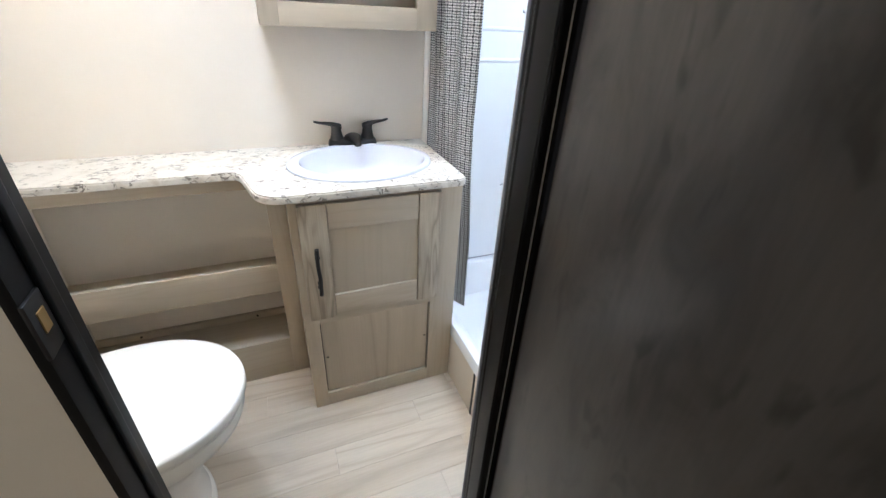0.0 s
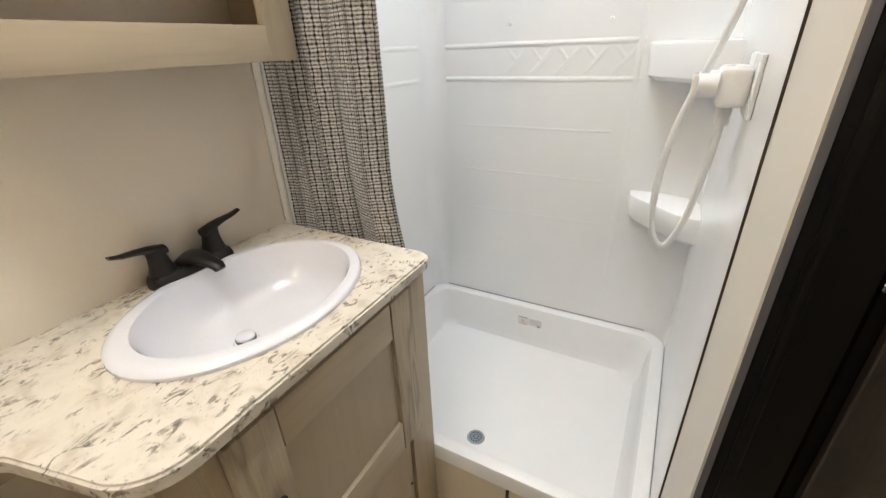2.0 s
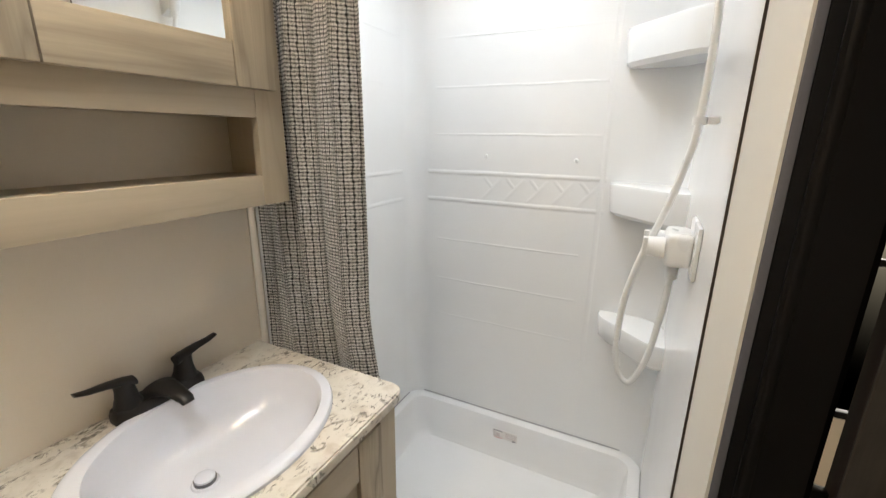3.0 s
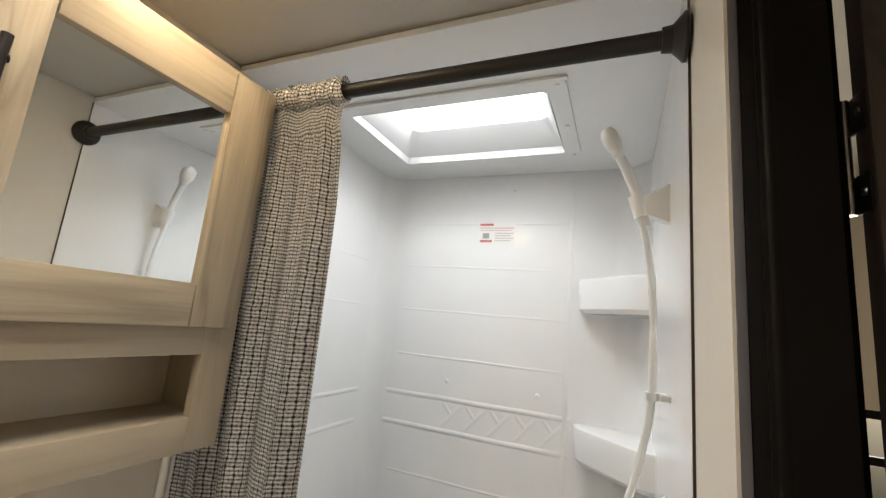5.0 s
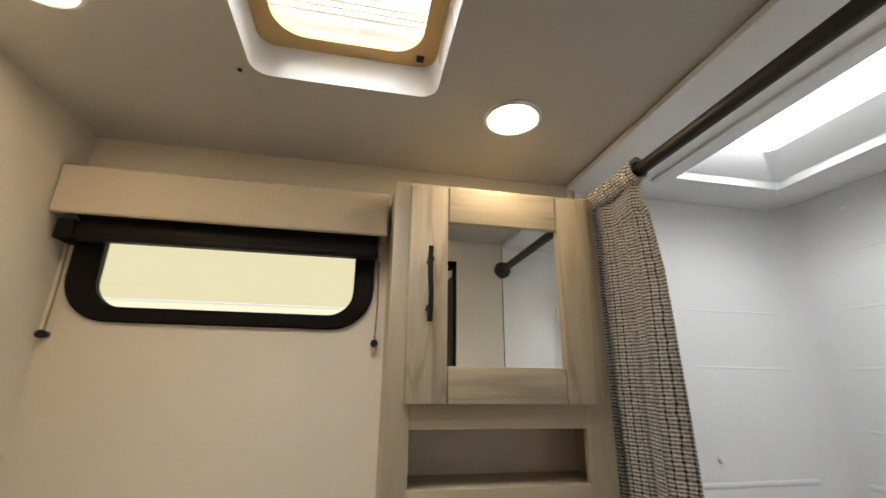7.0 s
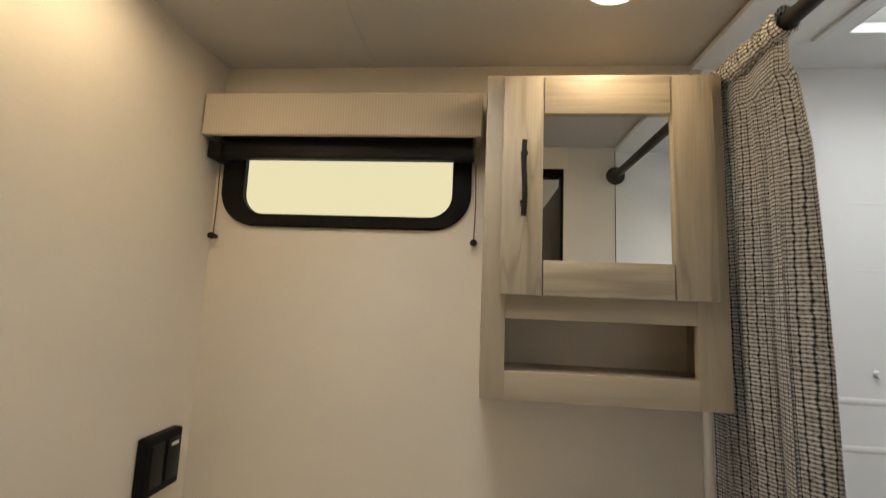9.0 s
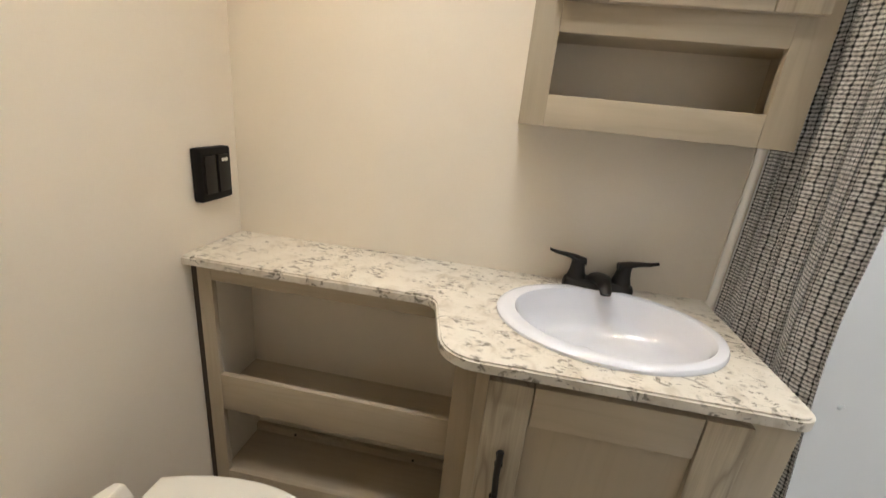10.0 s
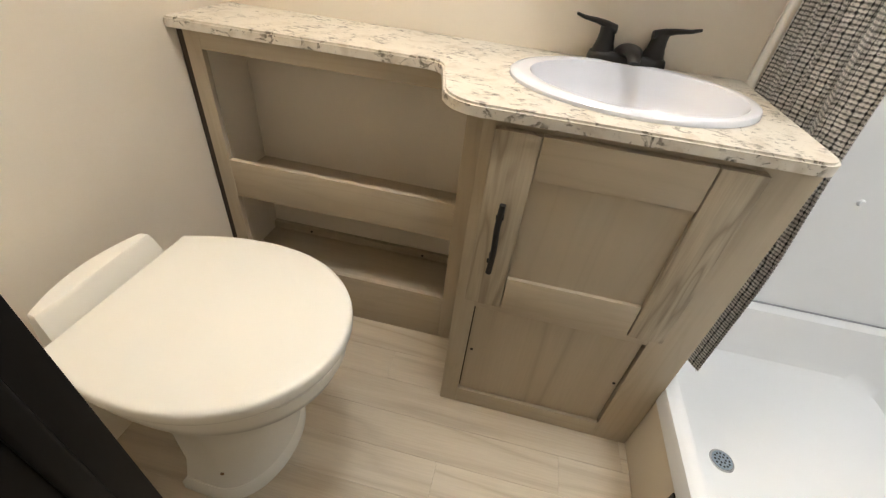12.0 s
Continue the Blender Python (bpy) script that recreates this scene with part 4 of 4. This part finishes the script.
def countertop():
    pts = [(XL + 0.001, YB - 0.001), (XL + 0.001, 1.272)]
    # inner fillet, slanting return, outer rounding
    for k in range(8):
        a = radians(90 - 11 * k)
        pts.append((-0.078 + 0.036 * math.cos(a), 1.236 + 0.036 * math.sin(a)))
    for k in range(10):
        a = radians(194 + 8.4 * k)
        pts.append((0.062 + 0.078 * math.cos(a), 1.139 + 0.079 * math.sin(a)))
    for k in range(9):
        a = radians(270 + 11.25 * k)
        pts.append((0.560 + 0.034 * math.cos(a), 1.094 + 0.034 * math.sin(a)))
    pts.append((0.594, YB - 0.001))
    bm = bm_plate(pts, [ellipse(SKX, SKY, SKA - 0.02, SKB - 0.02)], ZT - 0.021, ZT)
    rim = [e for e in bm.edges if len(e.link_faces) == 2 and e.calc_face_angle(0) > 1.2 and all(v.co.z > ZT - 0.001 for v in e.verts) and e.verts[0].co.y < 1.48]
    bmesh.ops.bevel(bm, geom=rim, offset=0.004, segments=2, affect="EDGES")
    t = thing("countertop", (-0.04, 1.3, ZT), "cream speckled laminate countertop, narrow ledge widening round the sink", "countertop")
    part("slab", bm, counter_mat, t, smooth=False)
    run = pts[1:]
    strip = bmesh.new()
    rows = []
    for k, (x, y) in enumerate(run):
        a, b = Vector(run[max(k - 1, 0)]), Vector(run[min(k + 1, len(run) - 1)])
        d = (b - a).normalized()
        out = Vector((d.y, -d.x)) * 0.0005
        rows.append([strip.verts.new((x + out.x, y + out.y, z)) for z in (ZT - 0.0208, ZT - 0.0043)])
    for a, b in zip(rows, rows[1:]):
        strip.faces.new((a[0], b[0], b[1], a[1]))
    bmesh.ops.recalc_face_normals(strip, faces=strip.faces[:])
    part("edge_band", strip, counter_mat, t)


countertop()


def sink():
    t = thing("sink", (SKX, SKY, ZT), "white oval drop-in basin set in the countertop", "sink")
    prof = [(1.0, 1.0, 0.0005), (1.0, 1.0, 0.006), (0.985, 0.98, 0.0105), (0.95, 0.935, 0.0125), (0.875, 0.865, 0.0095), (0.845, 0.825, -0.004), (0.80, 0.77, -0.035), (0.72, 0.68, -0.066), (0.55, 0.51, -0.086), (0.30, 0.28, -0.094), (0.10, 0.13, -0.097)]
    loops = [[(x, y, ZT + z) for x, y in ellipse(SKX + 0.011 * min(1, (1 - a) / 0.11) + 0.03 * min(1 - a, 0.2) - 0.042 * (1 - a), SKY + 0.022 * (1 - a), SKA * a, SKB * b)] for a, b, z in prof]
    part("basin", bm_loft(loops, False, True), sink_white, t)
    d = part("drain", bm_cyl((SKX - 0.0225, SKY + 0.0195, ZT - 0.0962), (SKX - 0.0225, SKY + 0.0195, ZT - 0.0935), 0.024, 0.0215, 28), sink_white, t, "white drain ring")
    part("stopper", bm_join(bm_cyl((SKX - 0.0225, SKY + 0.0195, ZT - 0.092), (SKX - 0.0225, SKY + 0.0195, ZT - 0.082), 0.0175, 0.0175, 24), bm_cyl((SKX - 0.0225, SKY + 0.0195, ZT - 0.082), (SKX - 0.0225, SKY + 0.0195, ZT - 0.079), 0.017, 0.013, 24)), sink_white, d, "white stopper")
    part("gasket", bm_cyl((SKX - 0.0225, SKY + 0.0195, ZT - 0.0915), (SKX - 0.0225, SKY + 0.0195, ZT - 0.0860), 0.0190, seg=24), gasket_mat, d, "grey gasket")


sink()


def faucet():
    cx, cy = 0.324, 1.466
    t = thing("faucet", (cx, cy, ZT), "oil-rubbed black two-handle basin faucet", "faucet")
    z = ZT + 0.001

    def oval(a, b, zz):
        return [(cx + a * math.copysign(abs(math.cos(w)) ** 0.5, math.cos(w)), cy + b * math.copysign(abs(math.sin(w)) ** 0.5, math.sin(w)), zz) for w in (2 * math.pi * k / 40 for k in range(40))]
    part("base", bm_loft([oval(0.084, 0.029, z), oval(0.084, 0.029, z + 0.012), oval(0.081, 0.026, z + 0.022), oval(0.070, 0.021, z + 0.027)]), black_fit, t)
    # spout
    path = [(cy + 0.004, z + 0.018, 0.032, 0.022), (cy - 0.008, z + 0.030, 0.030, 0.018), (cy - 0.030, z + 0.037, 0.022, 0.012), (cy - 0.060, z + 0.037, 0.017, 0.009), (cy - 0.088, z + 0.032, 0.0135, 0.008), (cy - 0.094, z + 0.025, 0.011, 0.007)]
    loops = []
    for i, (yy, zz, w, h) in enumerate(path):
        a, b = path[max(i - 1, 0)], path[min(i + 1, len(path) - 1)]
        d = Vector((0, b[0] - a[0], b[1] - a[1])).normalized()
        s, u = Vector((1, 0, 0)), Vector((1, 0, 0)).cross(d)
        loops.append([Vector((cx, yy, zz)) + s * w * math.cos(q) + u * h * math.sin(q) for q in (2 * math.pi * k / 24 for k in range(24))])
    part("spout", bm_loft(loops), black_fit, t)
    for s in (-1, 1):
        hx = cx + s * 0.052
        rings = [(0.026, 0.012), (0.024, 0.026), (0.019, 0.042), (0.0165, 0.058), (0.017, 0.070), (0.012, 0.077)]
        h = part("handle", bm_loft([[(hx + r * math.cos(q) + s * 0.004 * (zz / 0.09), cy + 0.002 + r * math.sin(q), z + zz) for q in (2 * math.pi * k / 22 for k in range(22))] for r, zz in rings]), black_fit, t)
        lv = []
        for d, zz, w, hh in ((-0.014, 0.068, 0.014, 0.009), (0.010, 0.075, 0.0135, 0.008), (0.032, 0.080, 0.012, 0.0055), (0.058, 0.083, 0.010, 0.004), (0.076, 0.088, 0.008, 0.003)):
            lv.append([(hx + s * d, cy + 0.0 + w * math.cos(q) + 0.02 * (d / 0.078) ** 2 * 0, z + zz + hh * math.sin(q)) for q in (2 * math.pi * k / 16 for k in range(16))])
        part("lever", bm_loft(lv), black_fit, h)


faucet()


def pull(parent, x, y, z0, z1):
    """A rustic black bar pull with two feet."""
    h = part("handle", bm_tube([(x, y - 0.026, z0), (x + 0.0015, y - 0.028, (z0 * 2 + z1) / 3), (x - 0.001, y - 0.027, (z0 + 2 * z1) / 3), (x, y - 0.026, z1)], 0.0058, 12), black_fit, parent, "rustic black bar handle")
    for f in (0.18, 0.82):
        z = z0 + (z1 - z0) * f
        part("foot", bm_join(bm_cyl((x, y, z), (x, y - 0.026, z), 0.0062, 0.0042, 12), bm_cyl((x - 0.0075, y - 0.025, z), (x + 0.0065, y - 0.025, z + 0.002), 0.0045, 0.0052, 10)), black_fit, h)


def frame_door(parent, x0, x1, z0, z1, y0, y1, sl, sr, rt, rb, panel):
    """Five-piece door: stiles, rails and an inner panel."""
    d = part("door", bm_box(x0 + 0.01, y0 + 0.010, z0 + 0.01, x1 - 0.01, y1, z1 - 0.01), oak_calm if panel is None else panel, parent, "" if panel is None else "mirror pane")
    g = 0.0013
    stile = oak_bold if panel else oak_cath
    part("stile", bm_box(x0, y0, z0, x0 + sl - g, y1, z1, 0.0015), stile, d)
    part("stile", bm_box(x1 - sr + g, y0, z0, x1, y1, z1, 0.0015), stile, d)
    part("rail", bm_box(x0 + sl + g, y0 + 0.001, z1 - rt, x1 - sr - g, y1, z1, 0.0015), oak_bold_h if panel else oak_h, d)
    part("rail", bm_box(x0 + sl + g, y0 + 0.001, z0, x1 - sr - g, y1, z0 + rb, 0.0015), oak_bold_h if panel else oak_h, d)
    return d


def vanity():
    t = thing("vanity_cabinet", (0.32, 1.29, 0), "whitewashed oak vanity cabinet with a framed door and black pull", "cabinet")
    x0, x1, y0, zt = 0.066, 0.578, 1.086, ZT - 0.0215
    part("side", bm_box(x0, y0 + 0.02, ZF, x0 + 0.015, YB - 0.001, zt), oak_v, t)
    part("side", bm_box(x1 - 0.015, y0 + 0.02, ZF, x1, YB - 0.001, zt), oak_v, t)
    fl, fr = 0.112, 0.494
    part("face_stile", bm_box(x0, y0, ZF, fl, y0 + 0.02, zt, 0.001), oak_v, t)
    part("face_stile", bm_box(fr, y0, ZF, x1 + 0.009, y0 + 0.02, zt, 0.001), oak_v, t)
    part("face_rail", bm_box(fl, y0 + 0.0005, ZF, fr, y0 + 0.02, 0.036, 0.001), oak_h, t)
    part("face_rail", bm_box(fl, y0 + 0.0005, 0.765, fr, y0 + 0.02, zt, 0.001), oak_h, t)
    part("face_rail", bm_box(fl, y0 + 0.0005, 0.364, fr, y0 + 0.02, 0.41, 0.001), oak_h, t)
    low = part("lower_panel", bm_box(fl + 0.003, y0 + 0.008, 0.038, fr - 0.004, y0 + 0.015, 0.364, 0.0006), oak_soft, t)
    # added dark sheet, stands for the shade in the panel's side gaps
    part("gap_shade_sheet", bm_box(fl, y0 + 0.0155, 0.036, fr, y0 + 0.0185, 0.364), gap_dark, t, "dark sheet added behind the lower panel as shade in its gaps")
    part("backing", bm_box(fl, y0 + 0.016, 0.41, fr, y0 + 0.02, 0.765), oak_v, t)
    for x in (0.126, 0.480):
        part("screw", bm_cyl((x, y0 + 0.009, 0.205), (x, y0 + 0.0065, 0.205), 0.0042, 0.0036, 12), black_fit, low)
    d = frame_door(t, 0.088, 0.510, 0.397, 0.790, y0 - 0.019, y0 - 0.001, 0.078, 0.072, 0.080, 0.084, None)
    pull(d, 0.126, y0 - 0.019, 0.510, 0.668)
    for z in (0.475, 0.725):
        part("hinge", bm_box(0.5108, y0 - 0.012, z - 0.018, 0.5128, y0 - 0.004, z + 0.018, 0.001), black_fit, t, "slim dark hinge")


vanity()


def wall_shelf_unit():
    t = thing("shelf_unit", (-0.30, 1.39, 0), "whitewashed oak built-in shelf unit with two open lipped shelves", "shelf unit")
    x0, x1, y0, zt = -0.655, 0.0655, 1.298, ZT - 0.0215
    part("face_stile", bm_box(x0, y0, ZF, -0.616, y0 + 0.016, zt, 0.001), oak_v, t)
    part("face_stile", bm_box(0.010, y0, ZF, x1, y0 + 0.016, zt, 0.001), oak_v, t)
    part("face_rail", bm_box(-0.616, y0 + 0.0005, 0.762, 0.010, y0 + 0.016, zt, 0.001), oak_h, t)
    part("lip", bm_box(-0.616, y0 + 0.0005, 0.372, 0.010, y0 + 0.016, 0.485, 0.002), oak_h, t)
    part("bottom_rail", bm_box(-0.616, y0 + 0.0005, ZF, 0.010, y0 + 0.016, 0.150, 0.002), oak_h, t)
    part("shelf", bm_box(-0.64, y0 + 0.016, 0.392, 0.05, YB - 0.014, 0.406), oak_h, t)
    low = part("shelf", bm_box(-0.64, y0 + 0.016, 0.122, 0.05, YB - 0.014, 0.138), oak_h, t)
    part("cleat", bm_box(-0.64, YB - 0.030, 0.138, 0.05, YB - 0.014, 0.165, 0.002), oak_h, low)
    for x in (-0.50, -0.10):
        part("screw", bm_cyl((x, YB - 0.030, 0.152), (x, YB - 0.033, 0.152), 0.004, seg=10), black_fit, low)
    part("back_panel", bm_box(-0.64, YB - 0.014, 0.02, 0.05, YB - 0.004, zt), wall_mat, t)
    part("side", bm_box(-0.655, y0 + 0.016, ZF, -0.64, YB - 0.004, zt), wall_mat, t, "beige papered side")
    part("side", bm_box(0.05, y0 + 0.016, ZF, 0.0655, YB - 0.004, zt), wall_mat, t, "beige papered side")
    part("scribe_gap", bm_box(XL + 0.001, y0 + 0.002, ZF, x0, y0 + 0.012, zt), gap_dark, t, "dark scribe strip")


wall_shelf_unit()


def wall_cabinet():
    t = thing("mirror_cabinet", (0.324, 1.42, 1.205), "whitewashed oak wall cabinet with mirror door and open niche", "cabinet")
    x0, x1, y0, z0, z1 = 0.072, 0.576, 1.335, 1.205, 1.918
    nx0, nx1, nz0, nz1 = 0.122, 0.512, 1.264, 1.373
    part("face_stile", bm_box(x0, y0, z0, nx0, y0 + 0.018, z1, 0.001), oak_v, t)
    part("face_stile", bm_box(nx1, y0, z0, x1, y0 + 0.018, z1, 0.001), oak_v, t)
    part("face_rail", bm_box(nx0, y0 + 0.0005, z0, nx1, y0 + 0.018, nz0, 0.001), oak_h, t)
    part("face_rail", bm_box(nx0, y0 + 0.0005, nz1, nx1, y0 + 0.018, 1.45, 0.001), oak_h, t)
    part("face_rail", bm_box(nx0, y0 + 0.0005, 1.87, nx1, y0 + 0.018, z1, 0.001), oak_h, t)
    part("side", bm_box(x0, y0 + 0.018, z0, x0 + 0.014, YB - 0.001, z1), oak_v, t)
    part("side", bm_box(x1 - 0.014, y0 + 0.018, z0, x1, YB - 0.001, z1), oak_v, t)
    part("bottom", bm_box(x0 + 0.014, y0 + 0.018, nz0 - 0.018, x1 - 0.014, YB - 0.001, nz0 - 0.004), oak_h, t)
    part("divider", bm_box(x0 + 0.014, y0 + 0.018, nz1 + 0.004, x1 - 0.014, YB - 0.001, nz1 + 0.018), oak_h, t)
    part("top", bm_box(x0 + 0.014, y0 + 0.018, z1 - 0.014, x1 - 0.014, YB - 0.001, z1), oak_h, t)
    part("niche_back", bm_box(x0 + 0.014, YB - 0.016, nz0 - 0.004, x1 - 0.014, YB - 0.010, nz1 + 0.004), wall_mat, t)
    d = frame_door(t, 0.108, 0.547, 1.423, 1.905, y0 - 0.019, y0 - 0.001, 0.088, 0.084, 0.086, 0.074, mirror_mat)
    pull(d, 0.152, y0 - 0.019, 1.585, 1.748)
    for z in (1.52, 1.81):
        part("hinge", bm_box(0.5475, y0 - 0.012, z - 0.018, 0.5500, y0 - 0.004, z + 0.018, 0.001), black_fit, t, "slim dark hinge")


wall_cabinet()


def switch_box():
    t = thing("switch_plate", (XL, 1.388, 1.01), "black double wall switch and outlet plate", "switch")
    part("box", bm_box(XL, 1.332, 0.945, XL + 0.026, 1.444, 1.075, 0.007, 3), black_frame, t)
    part("rocker", bm_box(XL + 0.0255, 1.344, 0.964, XL + 0.031, 1.382, 1.057, 0.003), black_fit, t)
    part("rocker", bm_box(XL + 0.0255, 1.392, 0.964, XL + 0.031, 1.432, 1.057, 0.003), black_fit, t)
    part("marking", bm_box(XL + 0.0310, 1.402, 1.040, XL + 0.0316, 1.424, 1.048), sticker_mat, t, "small white marking")


switch_box()

# ---- toilet ----


def toilet():
    cy = 0.847
    t = thing("toilet", (-0.36, cy, ZF), "bone white low toilet with its lid closed", "toilet")

    def dee(x0, x1, w, z, n=44, back=0.78, off=0.0):
        """An outline with a straight back edge at x0 and a rounded front at x1."""
        pts = []
        xm = x0 + (x1 - x0) * 0.42
        for k in range(n):
            a = -math.pi / 2 + math.pi * k / (n - 1)
            pts.append((xm + (x1 - xm) * math.cos(a) ** 0.92 if math.cos(a) > 1e-6 else xm, cy + w * math.sin(a), z))
        for f in (0.25, 0.5, 0.75, 1.0):
            pts.append((xm + (x0 - xm) * f, cy + w * (1 - (1 - back) * f * f), z))
        for f in (1.0, 0.75, 0.5, 0.25):
            pts.append((xm + (x0 - xm) * f, cy - w * (1 - (1 - back) * f * f), z))
        return pts
    part("lid", bm_loft([dee(-0.536, -0.108, 0.194, 0.4175, back=0.82), dee(-0.540, -0.098, 0.2045, 0.4215, back=0.81), dee(-0.541, -0.095, 0.207, 0.429, back=0.81), dee(-0.541, -0.095, 0.207, 0.444, back=0.81), dee(-0.5405, -0.0965, 0.2058, 0.4488, back=0.81), dee(-0.539, -0.0995, 0.2028, 0.4515, back=0.81), dee(-0.534, -0.106, 0.197, 0.4528, back=0.81), dee(-0.50, -0.16, 0.14, 0.455, back=0.85), dee(-0.42, -0.26, 0.06, 0.456)]), toilet_white, t)
    part("seat", bm_loft([dee(-0.530, -0.116, 0.180, 0.404, back=0.85), dee(-0.533, -0.104, 0.189, 0.409, back=0.85), dee(-0.533, -0.104, 0.189, 0.421, back=0.85), dee(-0.530, -0.112, 0.184, 0.4265, back=0.85)]), toilet_white, t)
    part("bowl", bm_loft([dee(-0.435, -0.258, 0.142, 0.016, back=0.97), dee(-0.432, -0.262, 0.128, 0.07, back=0.96), dee(-0.44, -0.255, 0.122, 0.16, back=0.95), dee(-0.475, -0.225, 0.135, 0.245, back=0.92), dee(-0.52, -0.160, 0.164, 0.312, back=0.9), dee(-0.531, -0.120, 0.182, 0.345, back=0.88), dee(-0.535, -0.108, 0.188, 0.375, back=0.86), dee(-0.535, -0.108, 0.188, 0.398, back=0.86), dee(-0.525, -0.122, 0.176, 0.404, back=0.86)]), toilet_white, t)
    part("foot", bm_loft([dee(-0.444, -0.250, 0.152, ZF, back=0.98), dee(-0.443, -0.251, 0.151, 0.006, back=0.98), dee(-0.436, -0.258, 0.144, 0.017, back=0.98)]), toilet_white, t)

    def ledge(fx, z, w0, arc):
        pts = []
        for k in range(13):
            f = -1 + k / 6
            pts.append((-0.564 + fx, cy - 0.009 + w0 * f, z))
        for k in range(13):
            f = 1 - k / 6
            pts.append((-0.580 - arc * (1 - f * f), cy - 0.009 + w0 * f * 0.985, z))
        return pts
    part("rear_housing", bm_loft([ledge(0.020, 0.30, 0.124, 0.035), ledge(0.022, 0.40, 0.126, 0.035), ledge(0.014, 0.445, 0.125, 0.033), ledge(0.003, 0.481, 0.120, 0.027), ledge(0.001, 0.486, 0.119, 0.026), ledge(-0.002, 0.4885, 0.117, 0.023)]), toilet_white, t)
    part("flush_pipe", bm_cyl((-0.67, cy, 0.24), (-0.44, cy, 0.20), 0.035, 0.04, 18), toilet_white, t)
    for s in (-1, 1):
        part("hinge", bm_cyl((-0.538, cy + s * 0.10 - 0.014, 0.436), (-0.538, cy + s * 0.10 + 0.014, 0.436), 0.009, seg=14), toilet_white, t)
    part("bolt_cap", bm_cyl((-0.345, cy - 0.122, 0.062), (-0.343, cy - 0.130, 0.062), 0.006, 0.004, 12), rust_mat, t, "rusty bolt")


toilet()

# ---- floor planks, last ----


def planks():
    rng = random.Random(11)
    wdt, lng, gap = 0.0985, 0.92, 0.0004
    joints = {14: 0.10, 15: 0.407, 16: -0.35, 17: -0.10, 13: 0.52}
    meshes = {}
    y, row = -0.573, 0
    while y < YB - 0.01:
        y1 = min(y + wdt, YB)
        x = joints.get(row, 0.37 * row * lng % lng) % lng - 3 * lng
        while x < 1.6:
            if x + lng < -1.44:
                x += lng
                continue
            a, b = max(x, -1.45), min(x + lng, 1.6)
            if b - a > 0.02:
                key = (round(b - a, 3), round(y1 - y, 3))
                if key not in meshes:
                    bm = bm_box(0, 0, -0.005, b - a - gap, y1 - y - gap, 0.0, 0.0005, 1)
                    me = bpy.data.meshes.new("plank")
                    bm.to_mesh(me)
                    bm.free()
                    me.materials.append(plank_mat)
                    meshes[key] = me
                ob = new("plank", meshes[key])
                ob.parent = floor
                ob.location = (a, y, ZF + rng.uniform(-0.0003, 0.0))
            x += lng
        y, row = y + wdt, row + 1


planks()
